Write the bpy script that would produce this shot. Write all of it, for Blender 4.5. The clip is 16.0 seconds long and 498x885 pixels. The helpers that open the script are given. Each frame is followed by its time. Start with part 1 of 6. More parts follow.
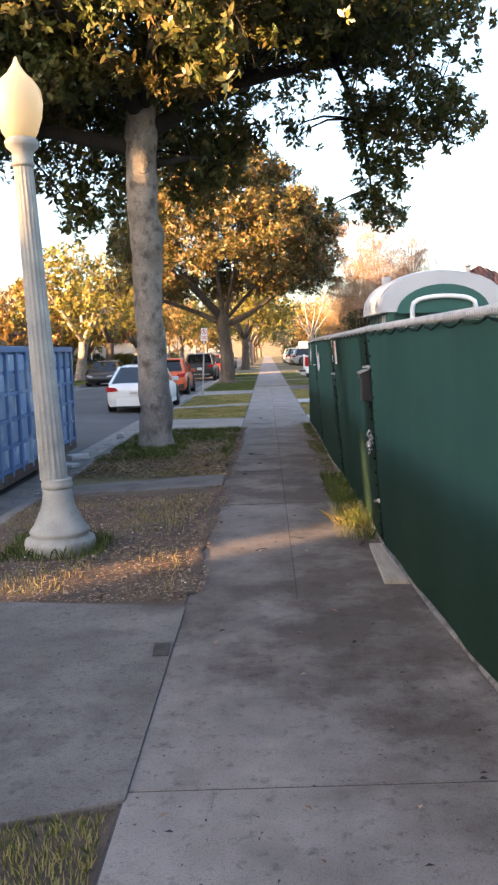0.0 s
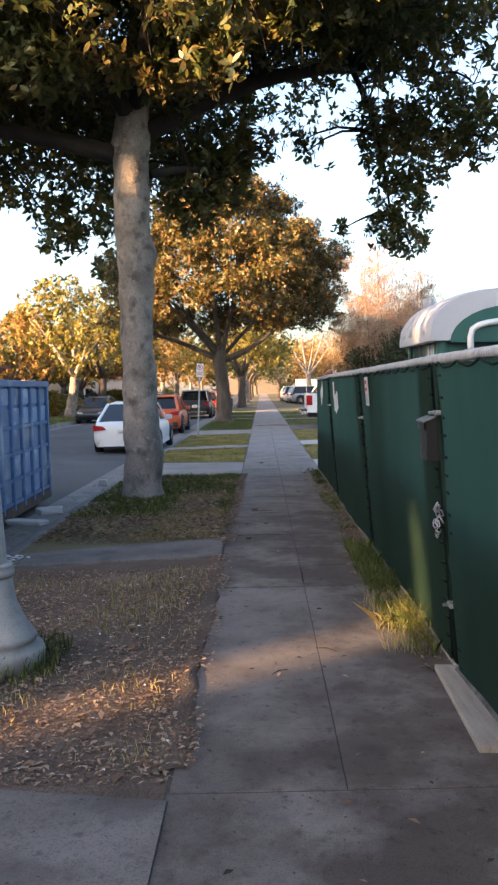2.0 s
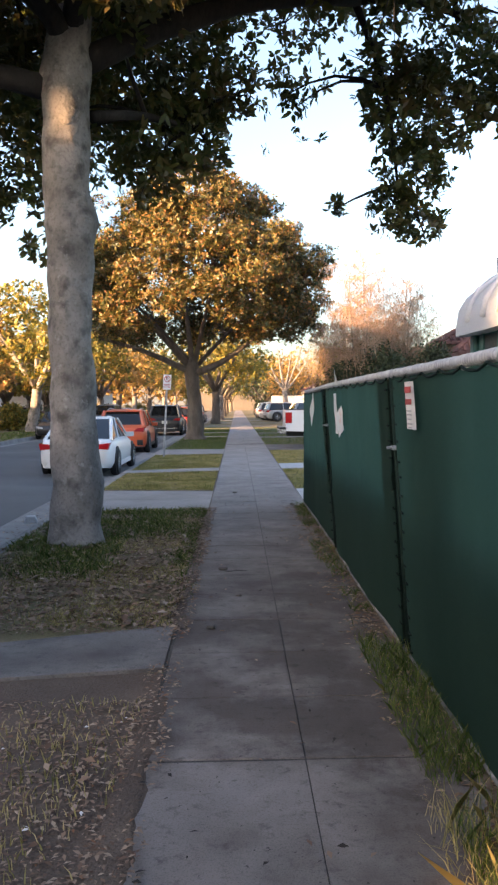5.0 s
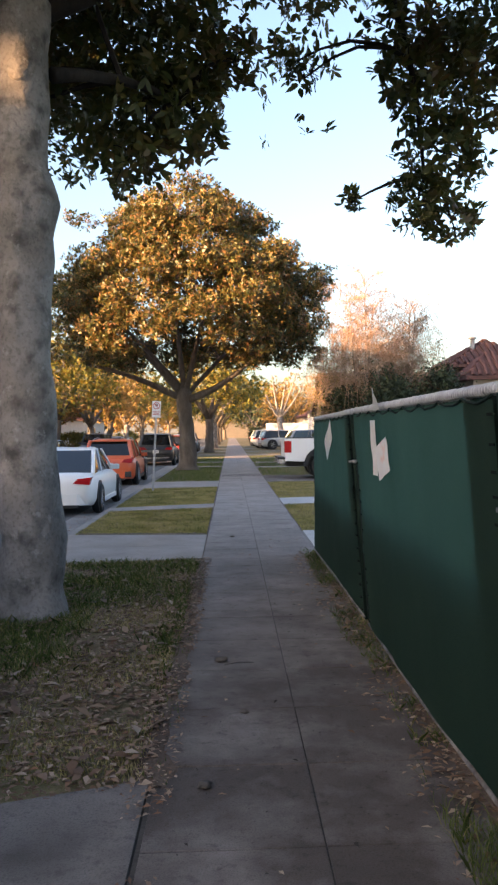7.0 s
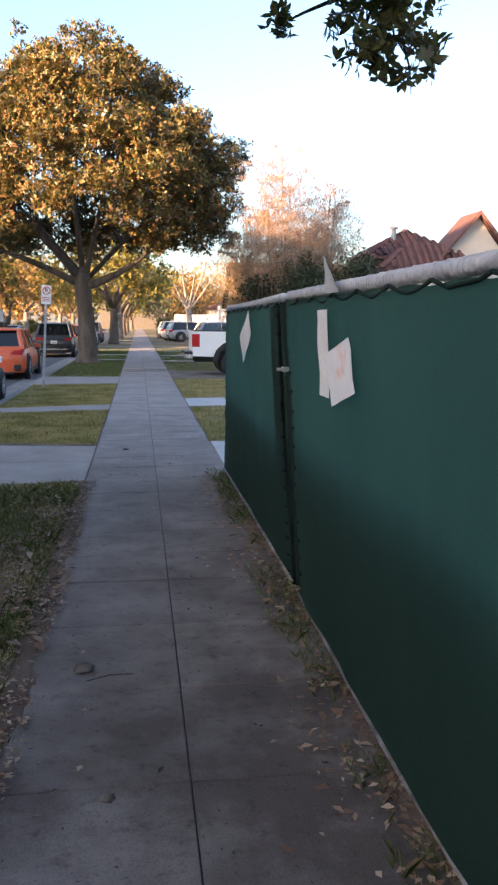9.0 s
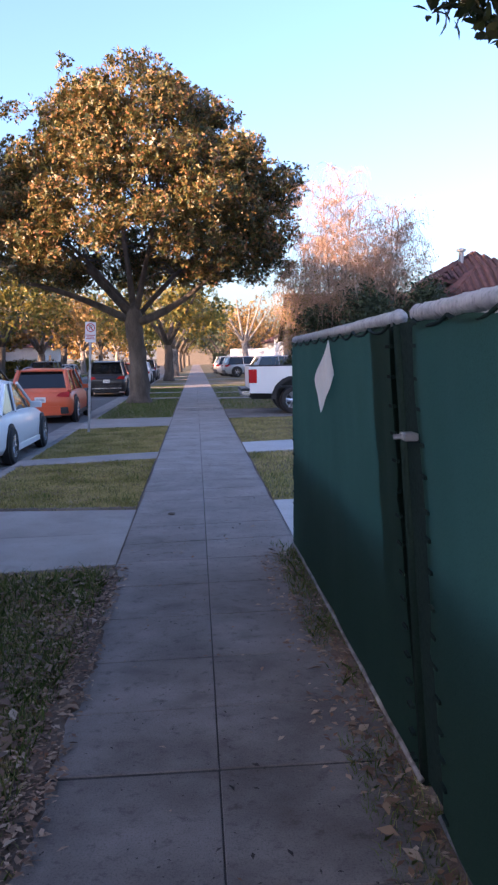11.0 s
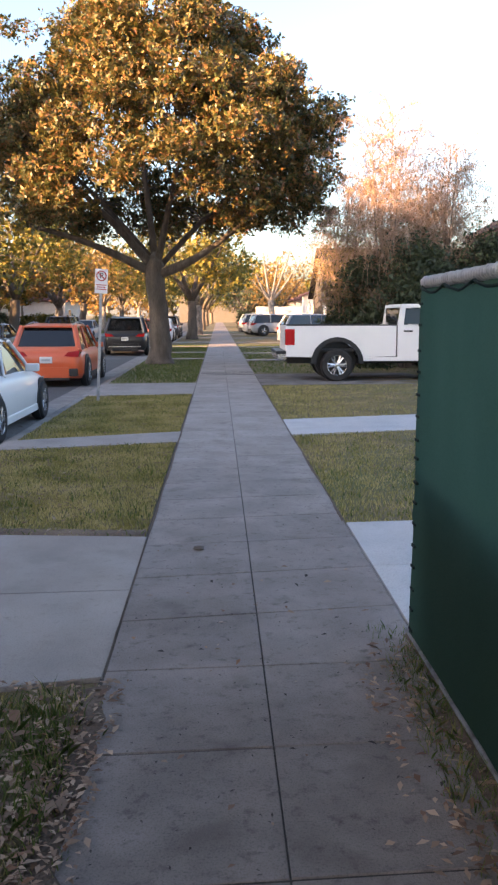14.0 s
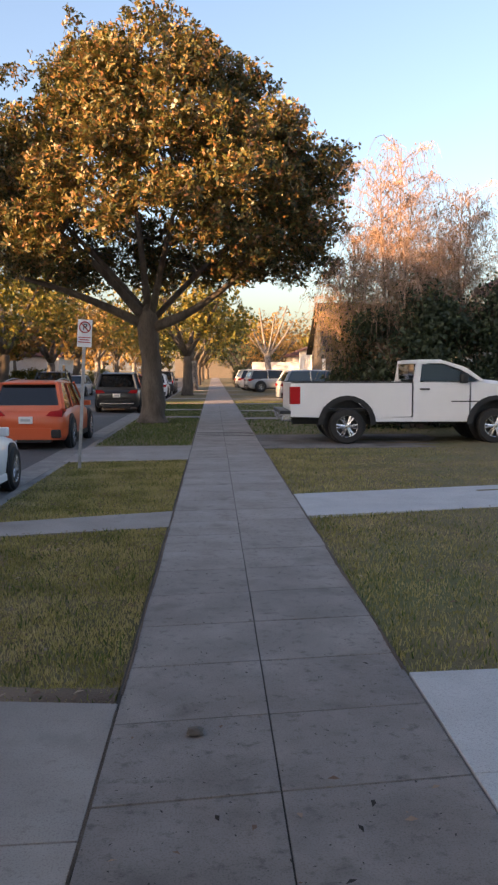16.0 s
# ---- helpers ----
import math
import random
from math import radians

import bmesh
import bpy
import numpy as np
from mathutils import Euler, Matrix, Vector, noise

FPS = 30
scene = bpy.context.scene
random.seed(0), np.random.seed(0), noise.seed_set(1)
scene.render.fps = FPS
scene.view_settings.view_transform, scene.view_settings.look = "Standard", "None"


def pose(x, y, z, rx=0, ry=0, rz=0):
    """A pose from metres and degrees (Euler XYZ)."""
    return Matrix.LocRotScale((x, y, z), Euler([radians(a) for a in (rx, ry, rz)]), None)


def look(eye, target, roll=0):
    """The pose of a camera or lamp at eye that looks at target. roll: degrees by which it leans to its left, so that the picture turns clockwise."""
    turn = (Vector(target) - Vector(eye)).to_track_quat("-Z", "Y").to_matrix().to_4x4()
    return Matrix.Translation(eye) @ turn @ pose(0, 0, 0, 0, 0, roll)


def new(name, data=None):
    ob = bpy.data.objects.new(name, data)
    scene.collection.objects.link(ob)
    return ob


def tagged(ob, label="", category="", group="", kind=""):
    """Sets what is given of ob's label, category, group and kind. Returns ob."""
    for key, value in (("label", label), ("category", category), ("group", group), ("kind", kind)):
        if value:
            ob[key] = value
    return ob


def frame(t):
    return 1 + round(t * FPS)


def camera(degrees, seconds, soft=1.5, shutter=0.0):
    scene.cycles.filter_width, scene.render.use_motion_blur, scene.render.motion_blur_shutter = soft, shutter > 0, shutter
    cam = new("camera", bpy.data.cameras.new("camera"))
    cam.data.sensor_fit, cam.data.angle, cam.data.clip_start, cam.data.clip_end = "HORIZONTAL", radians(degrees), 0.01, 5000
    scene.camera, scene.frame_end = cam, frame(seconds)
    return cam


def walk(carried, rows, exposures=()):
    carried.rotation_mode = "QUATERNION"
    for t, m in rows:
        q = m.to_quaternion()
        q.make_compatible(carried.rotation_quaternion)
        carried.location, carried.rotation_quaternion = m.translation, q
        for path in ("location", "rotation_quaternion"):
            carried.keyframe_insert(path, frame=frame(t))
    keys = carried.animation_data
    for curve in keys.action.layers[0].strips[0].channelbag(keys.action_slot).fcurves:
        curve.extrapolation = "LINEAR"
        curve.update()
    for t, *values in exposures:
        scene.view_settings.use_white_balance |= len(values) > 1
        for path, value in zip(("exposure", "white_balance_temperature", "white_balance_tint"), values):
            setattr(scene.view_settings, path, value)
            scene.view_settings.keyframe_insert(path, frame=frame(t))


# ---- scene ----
cam = camera(33.5, 16.0, 2.4)
PATH = [
    (0, (-0.157, -0.169, 1.667), (-0.206, 1.818, 1.445), -1.9),
    (0.5, (-0.225, 0.319, 1.652), (-0.325, 2.311, 1.503), -0.7),
    (1, (-0.284, 0.831, 1.638), (-0.379, 2.827, 1.556), -1.5),
    (1.5, (-0.266, 1.335, 1.683), (-0.329, 3.333, 1.623), -1.5),
    (2, (-0.324, 1.88, 1.665), (-0.357, 3.875, 1.532), -1.2),
    (2.5, (-0.281, 2.407, 1.647), (-0.301, 4.397, 1.439), -1.4),
    (3, (-0.319, 2.873, 1.635), (-0.338, 4.862, 1.43), -1.9),
    (3.5, (-0.321, 3.387, 1.623), (-0.29, 5.379, 1.447), -1.9),
    (4, (-0.306, 3.887, 1.632), (-0.27, 5.884, 1.515), -1.1),
    (6.5, (-0.304, 6.617, 1.599), (-0.277, 8.616, 1.528), -0.1),
    (7, (-0.362, 7.085, 1.648), (-0.317, 9.085, 1.62), -0.7),
    (7.5, (-0.253, 7.678, 1.663), (-0.141, 9.673, 1.565), -1.4),
    (8, (-0.335, 8.185, 1.651), (-0.178, 10.166, 1.432), -1.4),
    (8.5, (-0.224, 8.741, 1.62), (0.012, 10.708, 1.341), -0.9),
    (9, (-0.176, 9.185, 1.65), (0.086, 11.147, 1.364), 0.6),
    (9.5, (-0.156, 9.672, 1.667), (0.093, 11.642, 1.425), 0.0),
    (10, (-0.074, 10.233, 1.668), (0.087, 12.216, 1.462), -0.6),
    (12.5, (-0.05, 12.504, 1.714), (0.056, 14.489, 1.493), -1.0),
    (13, (-0.131, 13.056, 1.738), (-0.025, 15.037, 1.484), -0.3),
    (13.5, (-0.122, 13.633, 1.693), (0.016, 15.605, 1.393), -0.7),
    (14, (-0.203, 14.23, 1.648), (-0.131, 16.205, 1.343), -0.1),
    (14.5, (-0.273, 14.705, 1.677), (-0.206, 16.686, 1.414), -0.4),
    (15, (-0.255, 15.229, 1.713), (-0.211, 17.219, 1.518), -0.5),
    (15.5, (-0.316, 15.75, 1.693), (-0.289, 17.744, 1.532), -0.5),
    (16, (-0.264, 16.252, 1.666), (-0.179, 18.242, 1.492), 0.0),
]
EXPO = [(0.0, 3.1, 7300, 18), (0.5, 2.75, 7200, 18), (4.0, 2.85, 7000, 18), (7.0, 2.6, 7300, 19), (8.0, 2.45, 6700, 18), (9.0, 2.7, 6500, 18), (10.0, 2.45, 5650, 23), (12.5, 2.4, 5800, 32), (13.4, 2.7, 6400, 20), (14.5, 2.85, 7300, 22), (15.5, 2.4, 7300, 22), (16.0, 2.1, 7400, 21)]
walk(cam, [(t, look(eye, target, roll)) for t, eye, target, roll in PATH], EXPO)

# ---- light ----
SUN_TO = Vector((0.80, 0.57, -0.185)).normalized()
world = bpy.data.worlds.new("world")
scene.world = world
world.use_nodes = True
wn = world.node_tree.nodes
sky = wn.new("ShaderNodeTexSky")
sky.sky_type, sky.sun_disc = "NISHITA", False
sky.sun_elevation = radians(11)
sky.sun_rotation = math.atan2(-SUN_TO.x, -SUN_TO.y)
sky.air_density, sky.dust_density, sky.ozone_density = 1.0, 3.0, 2.2
world.node_tree.links.new(sky.outputs[0], wn["Background"].inputs[0])
wn["Background"].inputs[1].default_value = 0.11
sun = new("sun", bpy.data.lights.new("sun", "SUN"))
sun.data.energy, sun.data.angle, sun.data.color = 5.0, radians(0.6), (1.0, 0.63, 0.32)
sun.matrix_world = look((-60, -40, 20), Vector((-60, -40, 20)) + SUN_TO)


# ---- materials ----
def mat(name, c1, c2=None, scale=8.0, rough=0.8, bump=0.0, metal=0.0, fine=60.0, island=0.0, rand=0.0, stain=None, spec=0.5, trans=0.0, stretch=(1, 1, 1), bscale=None, speck=0.35, blotch=None):
    """Two-scale noise between c1 and c2, with optional per-piece variation, stains and relief."""
    m = bpy.data.materials.new(name)
    m.use_nodes = True
    n, l = m.node_tree.nodes, m.node_tree.links
    b = n["Principled BSDF"]
    b.inputs["Metallic"].default_value = metal
    b.inputs["Specular IOR Level"].default_value = spec
    geo = n.new("ShaderNodeNewGeometry")
    mp = n.new("ShaderNodeMapping")
    mp.inputs["Scale"].default_value = stretch
    l.new(geo.outputs["Position"], mp.inputs[0])

    def noise_tex(s, d=5):
        t = n.new("ShaderNodeTexNoise")
        t.inputs["Scale"].default_value, t.inputs["Detail"].default_value = s, d
        l.new(mp.outputs[0], t.inputs["Vector"])
        return t

    def mix(a, bb, f, kind="MIX"):
        x = n.new("ShaderNodeMix")
        x.data_type, x.blend_type = "RGBA", kind
        for sock, v in ((x.inputs[6], a), (x.inputs[7], bb), (x.inputs[0], f)):
            if isinstance(v, (tuple, list)):
                sock.default_value = (*v[:3], 1)
            elif isinstance(v, float):
                sock.default_value = v
            else:
                l.new(v, sock)
        return x.outputs[2]

    def ramp(src, lo, hi):
        r = n.new("ShaderNodeMapRange")
        r.inputs[1].default_value, r.inputs[2].default_value = lo, hi
        l.new(src, r.inputs[0])
        return r.outputs[0]

    c2 = c2 or tuple(v * 0.8 for v in c1)
    big, small = noise_tex(scale), noise_tex(fine, 3)
    col = mix(c1, c2, ramp(big.outputs[0], 0.32, 0.68))
    col = mix(col, mix(col, (speck, speck, speck), 1.0, "MULTIPLY"), ramp(small.outputs[0], 0.5, 0.95))
    if stain:
        st = noise_tex(stain[1], 6)
        col = mix(col, stain[0], ramp(st.outputs[0], stain[2], stain[2] + 0.2))
    if blotch:
        bl = noise_tex(blotch[1], 9)
        bl.inputs["Roughness"].default_value = 0.68
        col = mix(col, blotch[0], ramp(bl.outputs[0], blotch[2], blotch[2] + 0.16))
    src = None
    if island:
        src, amount = geo.outputs["Random Per Island"], island
    if rand:
        oi = n.new("ShaderNodeObjectInfo")
        src, amount = oi.outputs["Random"], rand
    if src:
        hv = n.new("ShaderNodeHueSaturation")
        hv.inputs["Value"].default_value = 1
        r = n.new("ShaderNodeMapRange")
        r.inputs[3].default_value, r.inputs[4].default_value = 1 - amount, 1 + amount
        l.new(src, r.inputs[0])
        l.new(r.outputs[0], hv.inputs["Value"])
        l.new(col, hv.inputs["Color"])
        col = hv.outputs[0]
    l.new(col, b.inputs["Base Color"])
    rr = n.new("ShaderNodeMapRange")
    rr.inputs[3].default_value, rr.inputs[4].default_value = max(0.02, rough - 0.12), min(1, rough + 0.12)
    l.new(small.outputs[0], rr.inputs[0])
    l.new(rr.outputs[0], b.inputs["Roughness"])
    if bump:
        bp = n.new("ShaderNodeBump")
        bp.inputs["Strength"].default_value, bp.inputs["Distance"].default_value = 1.0, bump
        bt = noise_tex(bscale, 4) if bscale else small
        l.new(bt.outputs[0], bp.inputs["Height"])
        l.new(bp.outputs[0], b.inputs["Normal"])
    if trans:
        tr = n.new("ShaderNodeBsdfTranslucent")
        l.new(col, tr.inputs[0])
        ms = n.new("ShaderNodeMixShader")
        ms.inputs[0].default_value = trans
        l.new(b.outputs[0], ms.inputs[1])
        l.new(tr.outputs[0], ms.inputs[2])
        l.new(ms.outputs[0], n["Material Output"].inputs[0])
    return m


def leaf_mat(name, colours, rough=0.42, trans=0.25, spec=0.5, patch=0.0):
    """Leaves: each leaf takes one of a few colours by its own random number."""
    m = bpy.data.materials.new(name)
    m.use_nodes = True
    n, l = m.node_tree.nodes, m.node_tree.links
    b = n["Principled BSDF"]
    b.inputs["Roughness"].default_value, b.inputs["Specular IOR Level"].default_value = rough, spec
    geo = n.new("ShaderNodeNewGeometry")
    cr = n.new("ShaderNodeValToRGB")
    cr.color_ramp.interpolation = "LINEAR"
    e = cr.color_ramp.elements
    while len(e) < len(colours):
        e.new(0.5)
    for k, (p, c) in enumerate(colours):
        e[k].position, e[k].color = p, (*c, 1)
    l.new(geo.outputs["Random Per Island"], cr.inputs[0])
    if patch:
        t = n.new("ShaderNodeTexNoise")
        t.inputs["Scale"].default_value, t.inputs["Detail"].default_value = patch, 4
        l.new(geo.outputs["Position"], t.inputs["Vector"])
        a = n.new("ShaderNodeMath")
        a.operation = "MULTIPLY_ADD"
        a.inputs[1].default_value, a.inputs[2].default_value = 2.2, -0.62
        l.new(t.outputs[0], a.inputs[0])
        c = n.new("ShaderNodeMath")
        c.operation = "MULTIPLY_ADD"
        c.inputs[1].default_value = 0.45
        l.new(geo.outputs["Random Per Island"], c.inputs[0])
        d = n.new("ShaderNodeMath")
        d.operation = "MULTIPLY"
        d.inputs[1].default_value = 0.62
        l.new(a.outputs[0], d.inputs[0])
        l.new(d.outputs[0], c.inputs[2])
        l.new(c.outputs[0], cr.inputs[0])
    l.new(cr.outputs[0], b.inputs["Base Color"])
    tr = n.new("ShaderNodeBsdfTranslucent")
    l.new(cr.outputs[0], tr.inputs[0])
    ms = n.new("ShaderNodeMixShader")
    ms.inputs[0].default_value = trans
    l.new(b.outputs[0], ms.inputs[1])
    l.new(tr.outputs[0], ms.inputs[2])
    l.new(ms.outputs[0], n["Material Output"].inputs[0])
    return m


def glass_mat(name, tint, rough=0.03, alpha=0.0):
    m = bpy.data.materials.new(name)
    m.use_nodes = True
    b = m.node_tree.nodes["Principled BSDF"]
    b.inputs["Base Color"].default_value = (*tint, 1)
    b.inputs["Roughness"].default_value = rough
    b.inputs["Transmission Weight"].default_value = alpha
    b.inputs["Coat Weight"].default_value = 0.1
    return m


M_CONC_L = mat("cleaner pale footpath concrete", (0.285, 0.258, 0.242), (0.21, 0.188, 0.175), 1.8, 0.85, 0.002, fine=120, rand=0.06, stain=((0.18, 0.163, 0.15), 2.6, 0.60), bscale=170, speck=0.45, blotch=((0.19, 0.172, 0.158), 15, 0.55))
M_CONC_OLD = mat("driveway concrete", (0.19, 0.17, 0.157), (0.095, 0.083, 0.075), 1.5, 0.85, 0.0025, fine=100, rand=0.06, stain=((0.055, 0.048, 0.043), 1.9, 0.53), bscale=150, speck=0.25, blotch=((0.075, 0.066, 0.06), 13, 0.53))


def dirt_shade(m, profile, side):
    """Ingrained dirt and tree-crown shade as colour along a footpath: profile is (y, darkness) from 0 to 30 m, side
    adds dirt by the fence.
    """
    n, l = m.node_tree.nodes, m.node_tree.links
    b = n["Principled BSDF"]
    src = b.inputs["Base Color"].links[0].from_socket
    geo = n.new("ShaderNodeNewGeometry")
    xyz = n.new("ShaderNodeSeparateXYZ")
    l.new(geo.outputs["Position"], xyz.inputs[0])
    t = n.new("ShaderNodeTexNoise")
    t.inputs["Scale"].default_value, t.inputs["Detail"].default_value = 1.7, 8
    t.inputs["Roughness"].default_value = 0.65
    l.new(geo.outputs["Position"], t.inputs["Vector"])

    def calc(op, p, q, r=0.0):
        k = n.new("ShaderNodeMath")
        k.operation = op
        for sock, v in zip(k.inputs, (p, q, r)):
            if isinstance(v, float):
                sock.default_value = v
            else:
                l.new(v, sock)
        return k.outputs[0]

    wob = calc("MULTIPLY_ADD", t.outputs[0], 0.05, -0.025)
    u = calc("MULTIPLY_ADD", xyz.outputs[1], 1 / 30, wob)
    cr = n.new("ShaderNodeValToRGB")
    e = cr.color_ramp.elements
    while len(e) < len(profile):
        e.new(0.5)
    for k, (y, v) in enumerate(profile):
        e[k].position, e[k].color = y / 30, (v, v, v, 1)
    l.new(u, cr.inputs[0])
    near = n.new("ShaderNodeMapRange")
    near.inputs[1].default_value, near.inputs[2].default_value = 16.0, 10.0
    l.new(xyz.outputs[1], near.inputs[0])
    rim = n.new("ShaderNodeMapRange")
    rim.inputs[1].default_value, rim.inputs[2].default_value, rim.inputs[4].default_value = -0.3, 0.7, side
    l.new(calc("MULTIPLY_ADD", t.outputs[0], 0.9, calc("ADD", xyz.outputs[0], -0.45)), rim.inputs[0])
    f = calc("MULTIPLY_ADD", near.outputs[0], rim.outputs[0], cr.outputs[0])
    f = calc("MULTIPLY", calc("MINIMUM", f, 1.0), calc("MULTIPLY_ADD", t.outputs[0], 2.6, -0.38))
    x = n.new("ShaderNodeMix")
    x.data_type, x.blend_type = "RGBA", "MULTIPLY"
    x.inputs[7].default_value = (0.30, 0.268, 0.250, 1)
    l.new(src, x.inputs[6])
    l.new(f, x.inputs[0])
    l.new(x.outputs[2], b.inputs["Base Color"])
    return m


# The y profile mixes path dirt with crown shade put into the colour.
M_CONC = dirt_shade(mat("footpath concrete", (0.30, 0.270, 0.252), (0.22, 0.196, 0.182), 2.0, 0.86, 0.0022, fine=120, rand=0.09, stain=((0.15, 0.13, 0.117), 2.8, 0.58), bscale=170, speck=0.35, blotch=((0.115, 0.10, 0.09), 13, 0.545)),
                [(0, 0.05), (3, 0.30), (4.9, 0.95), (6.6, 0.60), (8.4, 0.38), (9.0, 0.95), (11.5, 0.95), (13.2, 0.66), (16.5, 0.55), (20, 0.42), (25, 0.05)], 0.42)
M_CONC_NEW = mat("pale new concrete", (0.46, 0.46, 0.46), (0.38, 0.38, 0.38), 2.0, 0.8, 0.001, fine=130, rand=0.05, bscale=250)
# Lot ground whose dark colour holds the fence's shade.
M_SHADE_EARTH = mat("lot earth with fence shade in its colour", (0.035, 0.028, 0.022), (0.02, 0.016, 0.013), 1.4, 0.95, 0.02, fine=50, bscale=40)
M_GRIT = mat("dark joint grit", (0.06, 0.053, 0.047), (0.035, 0.031, 0.028), 9, 0.95, 0.003)
M_KERB = mat("kerb concrete", (0.24, 0.23, 0.215), (0.16, 0.15, 0.145), 2.5, 0.85, 0.002, fine=90, stain=((0.15, 0.14, 0.13), 2.0, 0.55))
M_ASPH = mat("worn asphalt", (0.085, 0.083, 0.082), (0.06, 0.059, 0.06), 0.35, 0.85, 0.003, fine=140, stain=((0.12, 0.118, 0.115), 0.25, 0.55), bscale=300)
M_LAWN = mat("dry winter lawn soil", (0.11, 0.095, 0.04), (0.18, 0.135, 0.07), 0.9, 0.95, 0.012, fine=45, stain=((0.10, 0.115, 0.035), 0.35, 0.52), bscale=90)
M_DIRT = mat("dry trodden soil", (0.14, 0.098, 0.07), (0.08, 0.055, 0.04), 1.6, 0.97, 0.014, fine=70, stain=((0.19, 0.14, 0.10), 0.9, 0.55), bscale=60)
M_SCREEN = mat("green windscreen mesh", (0.052, 0.110, 0.080), (0.036, 0.084, 0.062), 0.9, 0.62, 0.0012, fine=350, spec=0.18, trans=0.70, stretch=(1, 1, 0.5), bscale=420)
M_SCREEN_D = mat("dark green screen hem", (0.010, 0.022, 0.017), (0.007, 0.016, 0.013), 3, 0.8, 0.001, spec=0.12)
M_GALV = mat("galvanised pipe", (0.48, 0.48, 0.49), (0.34, 0.34, 0.36), 9, 0.45, 0.0006, metal=0.7)
M_WRAP = mat("grey pipe wrap", (0.42, 0.42, 0.44), (0.30, 0.30, 0.32), 12, 0.6, 0.001)
M_BLACK = mat("black plastic", (0.018, 0.018, 0.02), (0.012, 0.012, 0.013), 6, 0.5, 0.0004)
M_RUBBER = mat("tyre rubber", (0.022, 0.022, 0.022), (0.016, 0.016, 0.016), 10, 0.8, 0.001)
M_PAPER = mat("weathered white paper", (0.72, 0.70, 0.68), (0.62, 0.60, 0.58), 6, 0.8, 0.0006, speck=0.8)
M_PAPER_P = mat("paper with faded orange print", (0.70, 0.70, 0.70), (0.66, 0.64, 0.64), 5, 0.8, 0.0006, stain=((0.75, 0.30, 0.22), 7.5, 0.54), speck=0.9)
M_RED = mat("red print", (0.50, 0.05, 0.04), (0.42, 0.045, 0.04), 6, 0.6)
M_GREYP = mat("grey print", (0.42, 0.42, 0.42), (0.36, 0.36, 0.36), 6, 0.7)
M_WOOD = mat("weathered grey plank", (0.34, 0.31, 0.27), (0.24, 0.21, 0.18), 3, 0.85, 0.002, stretch=(8, 1, 1))
M_BARK1 = mat("smooth pale grey bark", (0.27, 0.24, 0.215), (0.15, 0.132, 0.116), 3.0, 0.9, 0.035, fine=34, stain=((0.065, 0.057, 0.05), 5.5, 0.50), stretch=(1, 1, 0.9), bscale=11, blotch=((0.33, 0.31, 0.285), 9, 0.58))
# Near-black because the crown's shade is put into the limb colour.
M_LIMB = mat("limb bark with crown shade in its colour", (0.030, 0.024, 0.020), (0.016, 0.013, 0.011), 5, 0.95, 0.012, fine=30, stretch=(1, 1, 0.4), bscale=14)
M_BARK2 = mat("ridged grey brown bark", (0.145, 0.118, 0.095), (0.075, 0.061, 0.049), 5, 0.95, 0.03, fine=30, stretch=(1, 1, 0.25), bscale=12)
M_TWIG = mat("thin brown twigs", (0.24, 0.17, 0.14), (0.15, 0.11, 0.09), 6, 0.9)
M_TWIGP = mat("hair-thin pinkish birch twigs", (0.42, 0.27, 0.20), (0.28, 0.20, 0.15), 3, 0.9)
M_PIPE = mat("dirty pale bottom pipe", (0.22, 0.21, 0.20), (0.09, 0.08, 0.075), 7, 0.8, 0.002, stain=((0.04, 0.035, 0.03), 9, 0.5))
M_LAMP = mat("weathered concrete lamp post", (0.40, 0.385, 0.35), (0.29, 0.28, 0.26), 5, 0.85, 0.003, fine=130, stain=((0.17, 0.165, 0.155), 4, 0.58), bscale=160)
M_BLUE = mat("faded blue steel paint", (0.10, 0.19, 0.36), (0.075, 0.145, 0.29), 1.6, 0.6, 0.001, stain=((0.36, 0.42, 0.48), 1.3, 0.55))
M_BLUE_P = mat("chalky blue steel panel", (0.24, 0.33, 0.45), (0.13, 0.21, 0.36), 1.4, 0.65, 0.001, stain=((0.44, 0.49, 0.54), 3.4, 0.52), rand=0.34)
M_RUST = mat("rusty steel", (0.12, 0.075, 0.05), (0.06, 0.04, 0.03), 5, 0.85, 0.002)
M_TOILET = mat("dark green moulded plastic", (0.016, 0.10, 0.085), (0.012, 0.08, 0.07), 2, 0.45, 0.0005, speck=0.9)
M_TROOF = mat("milky white plastic roof", (0.62, 0.64, 0.68), (0.55, 0.57, 0.62), 2, 0.5, 0.0006, trans=0.25, speck=0.9)
M_WHITE = mat("white enamel", (0.78, 0.78, 0.78), (0.72, 0.72, 0.73), 3, 0.5, 0.0, speck=0.95)
M_STUCCO = mat("cream stucco", (0.62, 0.55, 0.47), (0.55, 0.49, 0.42), 2.5, 0.9, 0.004, fine=60)
M_STUCCO_G = mat("dark taupe stucco", (0.11, 0.095, 0.085), (0.09, 0.08, 0.07), 2.5, 0.9, 0.004)
M_STUCCO_W = mat("white stucco", (0.72, 0.70, 0.67), (0.64, 0.62, 0.60), 2.5, 0.9, 0.004, fine=60)
M_TILE = mat("red clay roof tiles", (0.15, 0.066, 0.056), (0.095, 0.047, 0.041), 3, 0.85, 0.004, rand=0.25, island=0.0)
M_ROOFD = mat("dark shingle roof", (0.025, 0.024, 0.022), (0.017, 0.016, 0.015), 3, 0.9, 0.004)
M_HILL = mat("hazy hill", (0.10, 0.12, 0.15), (0.08, 0.10, 0.13), 0.02, 1.0)
